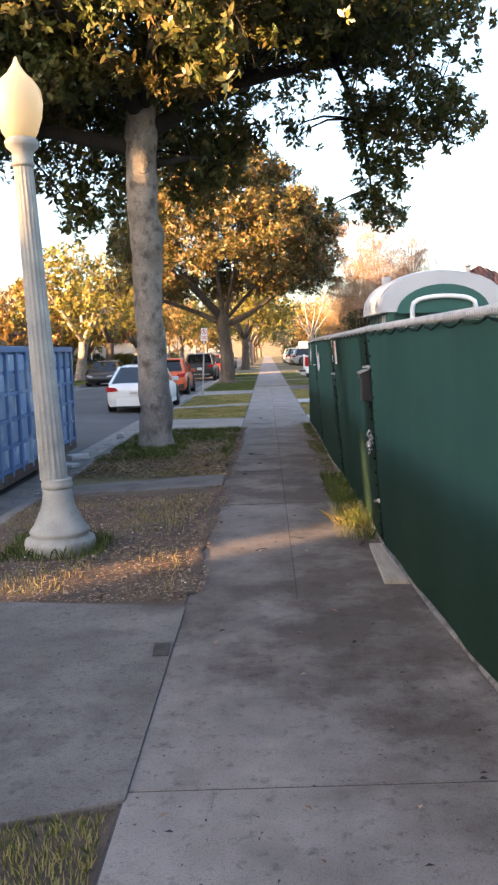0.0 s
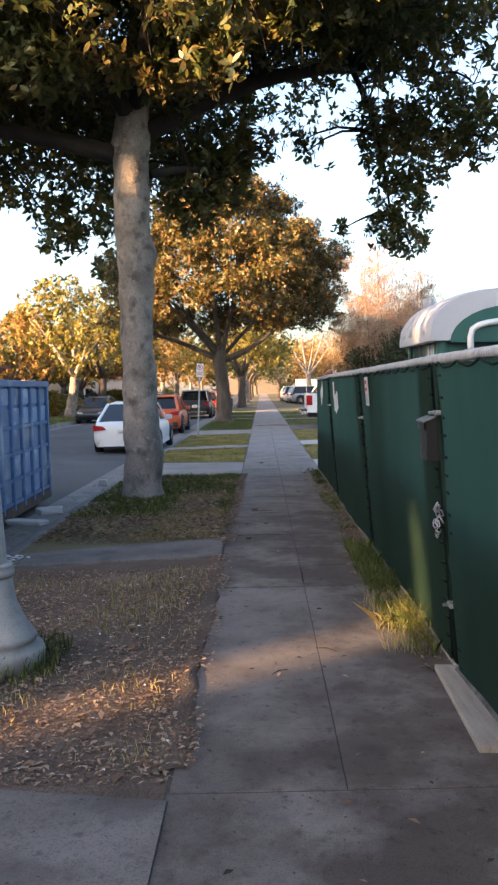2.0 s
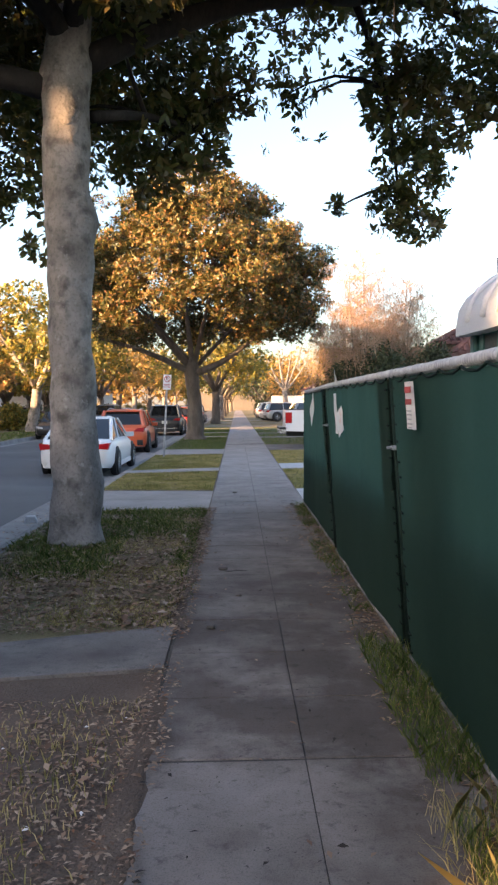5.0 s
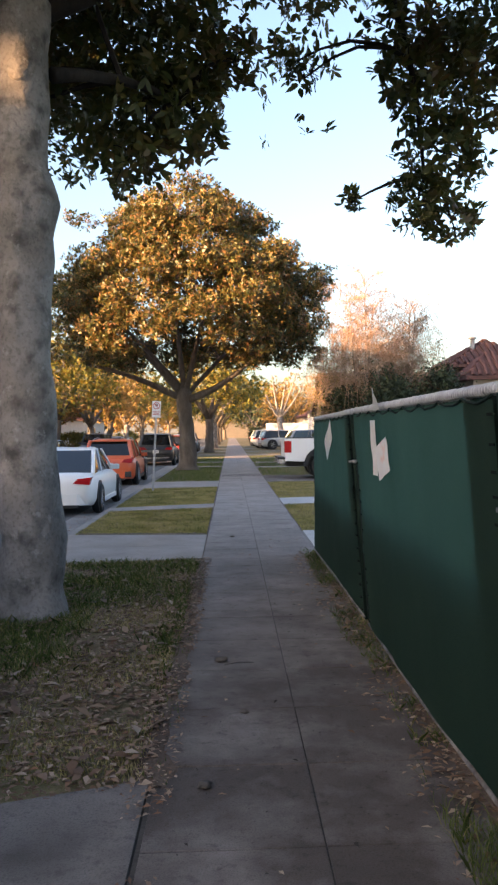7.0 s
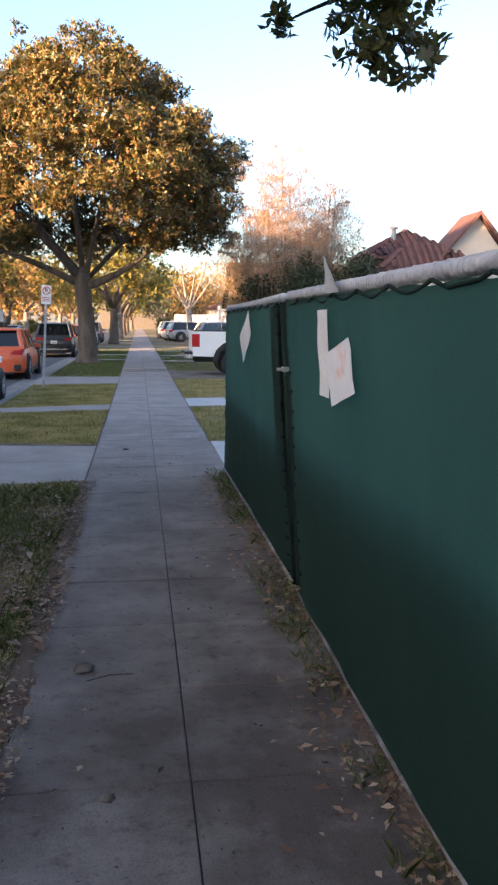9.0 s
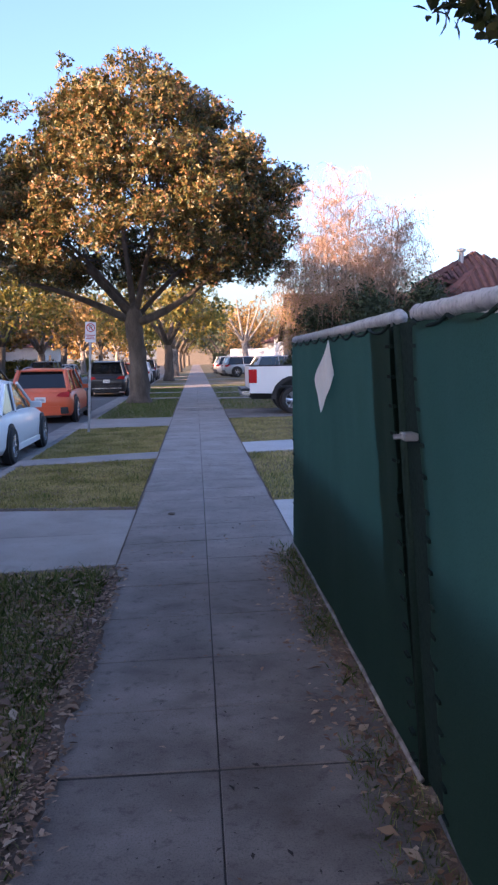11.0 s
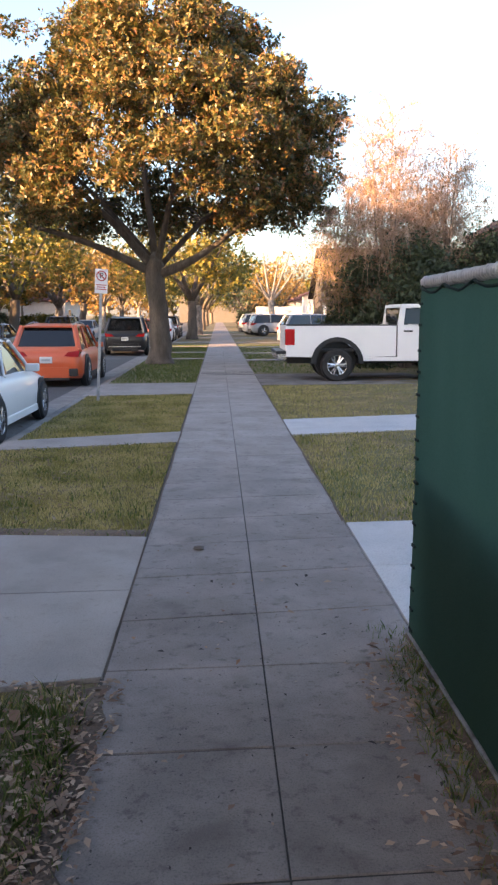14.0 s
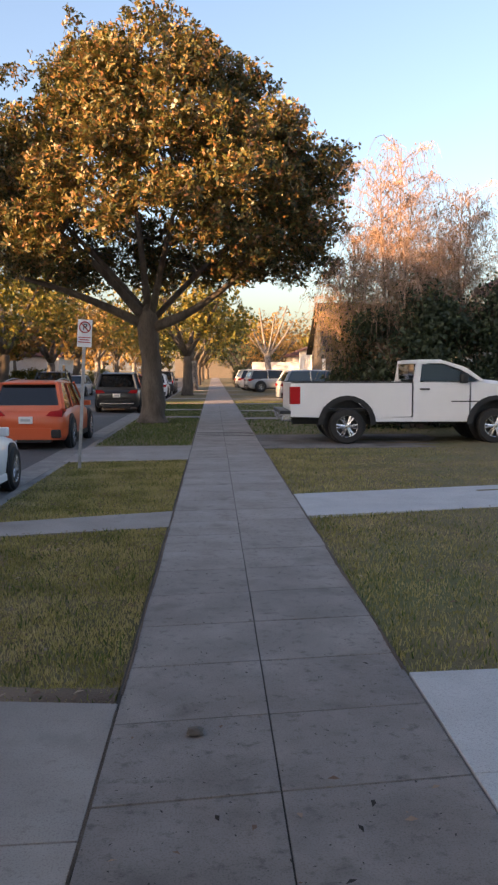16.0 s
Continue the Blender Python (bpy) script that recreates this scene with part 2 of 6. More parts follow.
M_GLASSD = glass_mat("dark car glass", (0.012, 0.014, 0.016))
M_GLASSB = glass_mat("pale blue car glass", (0.05, 0.075, 0.09))
M_LENS = glass_mat("red lamp lens", (0.42, 0.012, 0.015), 0.12)
M_LENSW = glass_mat("clear lamp lens", (0.45, 0.45, 0.45), 0.1)
M_CHROME = mat("bright metal", (0.70, 0.70, 0.72), (0.6, 0.6, 0.62), 8, 0.25, metal=0.9)
M_DEAD = leaf_mat("fallen dry leaves", [(0.0, (0.26, 0.18, 0.13)), (0.4, (0.13, 0.075, 0.05)), (0.75, (0.40, 0.30, 0.22)), (1.0, (0.20, 0.095, 0.05))], 0.8, 0.05, 0.2)
M_DEADB = leaf_mat("large dark brown magnolia leaves", [(0.0, (0.10, 0.055, 0.032)), (0.5, (0.17, 0.10, 0.06)), (0.85, (0.24, 0.16, 0.10)), (1.0, (0.36, 0.28, 0.21))], 0.6, 0.05, 0.3)
M_MAG = leaf_mat("leathery magnolia leaves", [(0.0, (0.028, 0.046, 0.016)), (0.36, (0.065, 0.085, 0.022)), (0.60, (0.13, 0.122, 0.034)), (0.82, (0.17, 0.122, 0.048)), (1.0, (0.22, 0.115, 0.058))], 0.42, 0.28, 0.42, 0.9)
M_MAG2 = leaf_mat("golden green magnolia leaves", [(0.0, (0.022, 0.036, 0.013)), (0.30, (0.065, 0.074, 0.022)), (0.62, (0.165, 0.130, 0.036)), (0.86, (0.25, 0.150, 0.052)), (1.0, (0.29, 0.125, 0.062))], 0.42, 0.24, 0.4)
M_FAR = leaf_mat("yellow green foliage", [(0.0, (0.055, 0.075, 0.018)), (0.5, (0.17, 0.160, 0.028)), (1.0, (0.33, 0.225, 0.045))], 0.55, 0.4)
M_FARO = leaf_mat("orange brown foliage", [(0.0, (0.14, 0.10, 0.03)), (0.5, (0.30, 0.19, 0.05)), (1.0, (0.38, 0.20, 0.07))], 0.6, 0.4)
M_FARD = leaf_mat("dark evergreen foliage", [(0.0, (0.012, 0.025, 0.012)), (0.6, (0.03, 0.05, 0.018)), (1.0, (0.055, 0.07, 0.025))], 0.6, 0.1)
M_BUSH = leaf_mat("pinkish new birch leaves", [(0.0, (0.10, 0.09, 0.035)), (0.5, (0.20, 0.13, 0.06)), (1.0, (0.34, 0.17, 0.12))], 0.6, 0.3)
M_GRASS = leaf_mat("winter grass blades", [(0.0, (0.060, 0.080, 0.020)), (0.35, (0.25, 0.225, 0.068)), (0.7, (0.46, 0.375, 0.165)), (1.0, (0.55, 0.42, 0.24))], 0.7, 0.25, 0.3, 1.7)
M_GRASSG = leaf_mat("green rank grass blades", [(0.0, (0.04, 0.075, 0.014)), (0.6, (0.09, 0.135, 0.025)), (0.9, (0.16, 0.17, 0.05)), (1.0, (0.32, 0.27, 0.10))], 0.7, 0.3, 0.3)


def paint(name, c):
    m = mat(name, c, tuple(v * 0.95 for v in c), 2.0, 0.35, 0.0, spec=0.5, speck=0.97)
    m.node_tree.nodes["Principled BSDF"].inputs["Coat Weight"].default_value = 0.3
    m.node_tree.nodes["Principled BSDF"].inputs["Coat Roughness"].default_value = 0.06
    return m


# ---- shape helpers ----
def thing(name, label, category, at=(0, 0, 0), rz=0.0, group="", kind=""):
    ob = new(name)
    ob.matrix_world = pose(*at, 0, 0, rz)
    return tagged(ob, label, category, group, kind)


def mesh_of(name, bm, material, smooth=False):
    me = bpy.data.meshes.new(name)
    bm.to_mesh(me)
    bm.free()
    for m in material if isinstance(material, (list, tuple)) else [material]:
        me.materials.append(m)
    if smooth:
        me.polygons.foreach_set("use_smooth", [True] * len(me.polygons))
    return me


def part(name, bm, material, parent=None, label="", smooth=False):
    ob = new(name, mesh_of(name, bm, material, smooth))
    ob.parent = parent
    return tagged(ob, label)


def box(bm, a, b, bevel=0.0):
    r = bmesh.ops.create_cube(bm, size=1)
    vs = r["verts"]
    c, s = (Vector(a) + Vector(b)) / 2, Vector(b) - Vector(a)
    for v in vs:
        v.co = Vector((v.co.x * s.x, v.co.y * s.y, v.co.z * s.z)) + c
    if bevel:
        es = list({e for v in vs for e in v.link_edges})
        bmesh.ops.bevel(bm, geom=es, offset=bevel, segments=2, affect="EDGES", profile=0.5)
    return bm


def tube(bm, pts, radii, n=8, caps=True, wob=0.0):
    """A tapered tube along points; wob: unevenness of the surface."""
    pts = [Vector(p) for p in pts]
    rings = []
    for k, p in enumerate(pts):
        d = (pts[min(k + 1, len(pts) - 1)] - pts[max(k - 1, 0)]).normalized()
        u = d.cross(Vector((0.31, 0.95, 0.05))).normalized()
        w = d.cross(u)
        r = radii[k] if isinstance(radii, (list, tuple)) else radii
        ring = []
        for i in range(n):
            a = 2 * math.pi * i / n
            q = u * math.cos(a) + w * math.sin(a)
            rr = r * (1 + wob * noise.noise(p * 2.3 + q * 1.2))
            ring.append(bm.verts.new(p + q * rr))
        rings.append(ring)
    for a, b in zip(rings, rings[1:]):
        for i in range(n):
            bm.faces.new((a[i], a[(i + 1) % n], b[(i + 1) % n], b[i]))
    if caps:
        bm.faces.new(rings[0][::-1])
        bm.faces.new(rings[-1])
    return bm


def lathe(bm, prof, n=20, flute=0.0, axis="z", caps=True):
    rings = []
    for r, z in prof:
        ring = []
        for i in range(n):
            a = 2 * math.pi * i / n
            rr = r * (1 - flute * (i % 2))
            p = (rr * math.cos(a), rr * math.sin(a), z)
            ring.append(bm.verts.new(p if axis == "z" else (p[2], p[0], p[1])))
        rings.append(ring)
    for a, b in zip(rings, rings[1:]):
        for i in range(n):
            bm.faces.new((a[i], a[(i + 1) % n], b[(i + 1) % n], b[i]))
    if caps:
        bm.faces.new(rings[0][::-1])
        bm.faces.new(rings[-1])
    return bm


def loft(bm, rings, caps=True):
    vs = [[bm.verts.new(p) for p in ring] for ring in rings]
    n = len(vs[0])
    for a, b in zip(vs, vs[1:]):
        for i in range(n):
            bm.faces.new((a[i], a[(i + 1) % n], b[(i + 1) % n], b[i]))
    if caps:
        bm.faces.new(vs[0][::-1])
        bm.faces.new(vs[-1])
    return bm


def prism(bm, outline, a, b, axis="x"):
    """An outline extruded from a to b along an axis."""
    place = {"x": lambda p, t: (t, p[0], p[1]), "y": lambda p, t: (p[0], t, p[1]), "z": lambda p, t: (p[0], p[1], t)}[axis]
    return loft(bm, [[place(p, a) for p in outline], [place(p, b) for p in outline]])


def raw(name, verts, faces, material, parent=None, label="", smooth=False):
    me = bpy.data.meshes.new(name)
    nv, nf, k = len(verts), len(faces), faces.shape[1]
    me.vertices.add(nv)
    me.vertices.foreach_set("co", np.asarray(verts, dtype=np.float32).ravel())
    me.loops.add(nf * k)
    me.loops.foreach_set("vertex_index", np.asarray(faces, dtype=np.int32).ravel())
    me.polygons.add(nf)
    me.polygons.foreach_set("loop_start", np.arange(0, nf * k, k, dtype=np.int32))
    me.update(calc_edges=True)
    me.materials.append(material)
    if smooth:
        me.polygons.foreach_set("use_smooth", [True] * nf)
    ob = new(name, me)
    ob.parent = parent
    return tagged(ob, label)


def leaf_shape(b, d, s, nn, plain=False):
    """Pointed oval leaves from their foot, length, width and normal vectors; plain: four corners each."""
    if plain:
        v = np.stack([b, b + d * 0.5 + s * 0.46 + nn * 0.12, b + d - nn * 0.2, b + d * 0.5 - s * 0.46 + nn * 0.12], 1).reshape(-1, 3)
        return v, np.arange(len(v)).reshape(-1, 4)
    v = np.stack([b, b + d * 0.32 + s * 0.42 + nn * 0.14, b + d * 0.68 + s * 0.40 + nn * 0.10, b + d - nn * 0.25, b + d * 0.68 - s * 0.40 + nn * 0.10, b + d * 0.32 - s * 0.42 + nn * 0.14], 1).reshape(-1, 3)
    return v, np.arange(len(v)).reshape(-1, 6)


def leaf_cloud(rng, centres, length, width, droop=0.25, up=0.5, spread=1.0):
    """Folded leaf quads at the centres, with random headings."""
    n = len(centres)
    d = rng.normal(size=(n, 3)) * spread
    d[:, 2] -= droop
    d /= np.linalg.norm(d, axis=1)[:, None]
    up_v = rng.normal(size=(n, 3)) + np.array([0, 0, up])
    s = np.cross(d, up_v)
    s /= np.linalg.norm(s, axis=1)[:, None] + 1e-9
    nn = np.cross(s, d)
    L = length * rng.uniform(0.65, 1.25, (n, 1))
    W = width * rng.uniform(0.7, 1.2, (n, 1))
    return leaf_shape(centres - d * L / 2, d * L, s * W, nn * W)


def rosettes(rng, tips, per, length, width, plain=False):
    """Whorls of leaves round twig tips, as magnolias carry them."""
    n = len(tips)
    ax = rng.normal(size=(n, 3)) + np.array([0, 0, 0.3])
    ax /= np.linalg.norm(ax, axis=1)[:, None]
    t = np.repeat(tips, per, 0)
    a = np.repeat(ax, per, 0)
    m = len(t)
    r = rng.normal(size=(m, 3))
    d = r - (r * a).sum(1)[:, None] * a
    d /= np.linalg.norm(d, axis=1)[:, None] + 1e-9
    d = d + a * rng.uniform(-0.1, 0.8, (m, 1))
    d /= np.linalg.norm(d, axis=1)[:, None]
    s = np.cross(d, a)
    s /= np.linalg.norm(s, axis=1)[:, None] + 1e-9
    nn = np.cross(s, d)
    L = length * rng.uniform(0.6, 1.2, (m, 1))
    W = width * rng.uniform(0.7, 1.2, (m, 1))
    b = t + a * rng.uniform(-0.08, 0.03, (m, 1)) + d * 0.01
    return leaf_shape(b, d * L, s * W, nn * W, plain)


def bend(a, b, sag=0.0, k=6, side=0.0):
    """Points of a limb from a to b that bows."""
    a, b = Vector(a), Vector(b)
    w = (b - a).cross(Vector((0, 0, 1))).normalized() * side
    return [a.lerp(b, i / (k - 1)) + (Vector((0, 0, sag)) + w) * math.sin(math.pi * i / (k - 1)) for i in range(k)]


# ---- ground, road and paths ----
def ground():
    """One sheet: far lawns, road with gutters and kerbs, near parkway and lawns."""
    xs = [-900, -120, -40, -20, -14.0, -11.8, -10.85, -10.7, -10.68, -10.2, -7.0, -3.75, -3.25, -3.09, -3.05, -2.9, -2.4, -1.9, -1.4, -0.9, -0.2, 0.5, 0.95, 1.4, 2.2, 3.4, 5, 8, 14, 30, 120, 900]
    zs = [0.0, 0, 0, 0, -0.02, -0.02, -0.02, -0.01, -0.165, -0.15, -0.08, -0.15, -0.175, -0.165, -0.01, -0.008, -0.02, -0.02, -0.02, -0.025, -0.03, -0.03, -0.03, -0.02, -0.01, 0, 0.0, 0.05, 0.1, 0.1, 0.2, 0.2]
    ys = [-120, -50, -20, -8, -4] + [-2 + 0.5 * k for k in range(128)] + [66, 72, 80, 90, 105, 125, 150, 190, 260, 400, 900, 2500]
    bm = bmesh.new()
    grid = [[None] * len(xs) for _ in ys]
    for j, y in enumerate(ys):
        for i, (x, z) in enumerate(zip(xs, zs)):
            soft = 1.0 if (-2.5 < x < -0.8 or 1.2 < x < 9) else 0.0
            grid[j][i] = bm.verts.new((x, y, z + soft * 0.014 * noise.noise(Vector((x * 1.7, y * 1.7, 0)))))
    for j in range(len(ys) - 1):
        for i in range(len(xs) - 1):
            f = bm.faces.new((grid[j][i], grid[j][i + 1], grid[j + 1][i + 1], grid[j + 1][i]))
            x, y = (xs[i] + xs[i + 1]) / 2, (ys[j] + ys[j + 1]) / 2
            if -10.2 < x < -3.75:
                f.material_index = 1
            elif -10.85 < x < -10.2 or -3.75 < x < -2.9:
                f.material_index = 2
            elif (-2.9 < x < -0.2 and y < 10.2) or (0.2 < x < 1.4 and y < 18.4):
                f.material_index = 3
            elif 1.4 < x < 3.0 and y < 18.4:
                # strip behind the fence, its shade painted as dark earth
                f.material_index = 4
            elif 3.0 < x < 30 and y < 18.4:
                f.material_index = 3
            else:
                f.material_index = 0
    ob = new("ground", mesh_of("ground", bm, [M_LAWN, M_ASPH, M_KERB, M_DIRT, M_SHADE_EARTH], True))
    tagged(ob, "dry lawns, trodden soil and worn asphalt street with concrete kerbs", "ground", kind="structure")


ground()


def slab(bm, pts, top=0.0, deep=0.1, inset=0.006):
    """A concrete slab with worn edges over a four-cornered outline."""
    c = sum((Vector((*p, 0)) for p in pts), Vector()) / len(pts)
    low = [(p[0], p[1], top - deep) for p in pts]
    edge = [(p[0], p[1], top - 0.008) for p in pts]
    rim = [tuple(Vector((p[0], p[1], top)) + (c - Vector((*p, 0))).normalized() * inset * 0.6) for p in pts]
    return loft(bm, [low, edge, rim])


PAVED = []


def strip_path(name, label, pts, material, top, n_joints=0):
    ob = tagged(new(name), label, "path", kind="structure")
    PAVED.append(np.array(pts, float))
    a, b, c, d = [Vector(p) for p in pts]
    k = n_joints + 1
    for i in range(k):
        p = [a.lerp(b, i / k), a.lerp(b, (i + 1) / k), d.lerp(c, (i + 1) / k), d.lerp(c, i / k)]
        g = (p[1] - p[0]).normalized() * 0.004
        p = [p[0] + g, p[1] - g, p[2] - g, p[3] + g]
        part("slab", slab(bmesh.new(), [tuple(q) for q in p], top), material, ob)
    return ob


# ---- the fence ----
def lean(y):
    """How far the fence leans over the footpath, per metre of height."""
    return 0.068 if y < 13.8 else 0.068 - 0.0165 * (y - 13.8)


def fence_x(y):
    """The foot line of the fence."""
    return 0.80 + 0.012 * math.sin(y * 0.9) + (0.045 * (6.55 - y) if y < 6.55 else 0.0)


def fence_panel(y0, y1, seed):
    rng = random.Random(seed)
    th = thing("fence_panel", "tall chain-link fence panel covered with dark green windscreen", "fence", group="construction fence panels")
    nu, nv = 56, 22
    bm = bmesh.new()
    g = []
    for i in range(nu + 1):
        u = i / nu
        y = y0 + 0.05 + (y1 - y0 - 0.1) * u
        col = []
        scal = 0.014 * (1 - abs(math.sin(math.pi * u * 9)))
        for j in range(nv + 1):
            v = j / nv
            z = 0.035 + (1.735 - scal) * v
            w = 0.016 * noise.noise(Vector((y * 1.6, z * 0.9, seed * 3.1))) + 0.010 * noise.noise(Vector((y * 5, z * 2.2, seed))) * (0.4 + v)
            w += 0.012 * math.exp(-((z - 0.9 + 0.22 * (u * 2 - 1)) / 0.05) ** 2)
            col.append(bm.verts.new((fence_x(y) - lean(y) * z - 0.03 - w, y, z)))
        g.append(col)
    for i in range(nu):
        for j in range(nv):
            bm.faces.new((g[i][j], g[i + 1][j], g[i + 1][j + 1], g[i][j + 1]))
    part("windscreen", bm, M_SCREEN, th, smooth=True)
    top, xx = 1.80, lambda y, z: fence_x(y) - lean(y) * z
    pts = [(xx(y0 + (y1 - y0) * k / 12, top), y0 + (y1 - y0) * k / 12, top + 0.006 * rng.uniform(-1, 1)) for k in range(13)]
    part("top_rail", tube(bmesh.new(), pts, 0.021, 10), M_GALV, th, smooth=True)
    coil = mesh_of("wrap_coil", tube(bmesh.new(), [(0, -0.017, -0.003), (0, -0.008, 0), (0, 0.008, 0.002), (0, 0.017, 0.004)], [0.022, 0.029, 0.029, 0.022], 8), M_WRAP, True)
    nw = int((y1 - y0) / 0.035)
    for k in range(nw):
        y = y0 + (y1 - y0) * (k + 0.5) / nw
        ob = new("wrap_coil", coil)
        ob.parent, ob.location = th, (xx(y, top), y, top + 0.002 * rng.uniform(-1, 1))
    for k in range(9):
        bm = bmesh.new()
        a, b = y0 + 0.06 + (y1 - y0 - 0.12) * k / 9, y0 + 0.06 + (y1 - y0 - 0.12) * (k + 1) / 9
        tube(bm, [(xx(a + (b - a) * q / 6, 1.75) - 0.034, a + (b - a) * q / 6, 1.775 - (0.022 + 0.01 * rng.random()) * math.sin(math.pi * q / 6)) for q in range(7)], 0.0065, 6)
        part("hem_cord", bm, M_SCREEN_D, th, "sagging dark hem laced to the rail", smooth=True)
    part("bottom_rail", tube(bmesh.new(), [(xx(y0, 0) - 0.03, y0, 0.035), (xx((y0 + y1) / 2, 0) - 0.035, (y0 + y1) / 2, 0.03), (xx(y1, 0) - 0.03, y1, 0.035)], 0.012 if y0 > 5 else 0.02, 8), M_PIPE, th, smooth=True)
    for y in (y0 + 0.03, y1 - 0.03):
        part("post", tube(bmesh.new(), [(xx(y, 0), y, 0.0), (xx(y, 1.81), y, 1.81)], 0.024, 10), M_SCREEN_D, th, smooth=True)
        bm = bmesh.new()
        lathe(bm, [(0.005, 0.0), (0.025, 0.0), (0.025, 0.014), (0.014, 0.024), (0.004, 0.027)], 10)
        cap = part("post_cap", bm, M_GALV, th, smooth=True)
        cap.location = (xx(y, 1.81), y, 1.805)
    tie = None
    for y in (y0 + 0.09, y1 - 0.09):
        for k in range(16):
            z = 0.08 + k * 0.108 + rng.uniform(-0.01, 0.01)
            if tie is None:
                tie = mesh_of("tie", box(bmesh.new(), (-0.008, -0.03, -0.006), (0.008, 0.03, 0.006)), M_SCREEN_D)
            ob = new("tie", tie)
            ob.parent, ob.location = th, (xx(y, z) - 0.032, y, z)
    return th


for k, (a, b) in enumerate([(-4.3, -0.72), (-0.66, 2.92), (2.98, 6.52), (6.6, 10.12), (10.2, 13.90), (14.16, 18.28)]):
    fence_panel(a, b, k)


def silt_barrier(y0, y1, high):
    """An added low black sheet on stakes behind the fence that keeps back light off the lower screen."""
    th = thing("silt_barrier", "low black sheet on stakes added behind the fence to cut back light", "barrier", group="silt barriers")
    n = 30
    rows = []
    for i in range(n + 1):
        y = y0 + (y1 - y0) * i / n
        h = high + 0.05 * noise.noise(Vector((y * 0.9, high, 4)))
        x = 0.94 + 0.01 * math.sin(y * 2.1) + (0.045 * (6.55 - y) if y < 6.55 else 0.0)
        rows.append([(x, y, -0.03), (x + 0.004, y, -0.03), (x + 0.004, y, h), (x, y, h)])
    part("sheet", loft(bmesh.new(), rows), M_BLACK, th)
    for k in range(4):
        y = y0 + 0.1 + (y1 - y0 - 0.2) * k / 3
        x0 = 0.96 + (0.045 * (6.55 - y) if y < 6.55 else 0.0)
        part("stake", box(bmesh.new(), (x0 + 0.01, y - 0.02, -0.03), (x0 + 0.05, y + 0.02, high + 0.04), 0.004), M_WOOD, th)
    return th


for a, b, h in ((-0.6, 2.9, 1.0), (3.0, 6.5, 1.0), (6.7, 10.1, 1.05), (10.2, 14.0, 1.05), (14.2, 18.2, 0.9)):
    silt_barrier(a, b, h)
for y, zs in ((10.16, (1.34,)), (14.03, (1.38,)), (6.56, (1.5, 0.4))):
    for z in zs:
        bm = bmesh.new()
        box(bm, (-0.03, -0.04, -0.014), (0.02, 0.04, 0.014), 0.005)
        tube(bm, [(-0.06, 0, 0), (-0.02, 0, 0)], 0.010, 6)
        ob = part("panel_clamp", bm, M_GALV, None)
        ob.location = (fence_x(y) - lean(y) * z - 0.02, y, z)
        tagged(ob, "small galvanised clamp joining two fence posts", "clamp", "fence clamps")

# Dark strips close the see-through gaps at the fence joints.
for a, b in ((6.50, 6.62), (10.10, 10.22), (13.84, 14.22)):
    bm = bmesh.new()
    y = (a + b) / 2
    loft(bm, [[(fence_x(y) - lean(y) * z + dx, yy, z) for dx, yy in ((0.002, a - 0.04), (0.002, b + 0.45), (0.008, b + 0.45), (0.008, a - 0.04))] for z in (0.03, 0.9, 1.78)])
    tagged(part("screen_overlap", bm, M_SCREEN_D, None), "dark strip filling the gap behind the fence joint", "fence")

# chain and padlock on the gate
chain = thing("gate_chain", "short galvanised chain with padlock round the gate posts", "chain", (fence_x(6.56) - lean(6.56) * 0.93 - 0.07, 6.56, 0.9))
for k in range(9):
    a = k / 9 * 2 * math.pi
    c = Vector((0.012 * math.cos(a * 2), 0.05 * math.cos(a), 0.05 * math.sin(a) + 0.02))
    q = [c + Vector((0.012 * math.cos(t), 0.018 * math.sin(t) * (1 + k % 2), 0.022 * math.sin(t + k))) for t in [2 * math.pi * i / 8 for i in range(9)]]
    part("link", tube(bmesh.new(), q, 0.004, 5, False), M_GALV, chain, smooth=True)
part("padlock", box(bmesh.new(), (-0.012, -0.025, -0.11), (0.012, 0.025, -0.06), 0.005), M_CHROME, chain)

# mail box
mbx = thing("mail_box", "black sheet-metal wall box with sloping lid hung on the fence", "mail box", (0.68, 6.74, 1.20))
part("body", prism(bmesh.new(), [(-0.06, 0.02), (0.04, 0.02), (0.04, 0.29), (-0.06, 0.25)], -0.10, 0.10, "y"), M_BLACK, mbx)
# Light caught on top of the box is put into the lid's grey.
part("lid", prism(bmesh.new(), [(-0.08, 0.242), (0.045, 0.292), (0.045, 0.302), (-0.083, 0.254)], -0.108, 0.108, "y"), M_GALV, mbx, "metal lid greyed for the light it catches, with a worn lip")
part("lip", prism(bmesh.new(), [(-0.074, 0.2), (-0.068, 0.2), (-0.072, 0.243), (-0.078, 0.243)], -0.10, 0.10, "y"), M_BLACK, mbx)


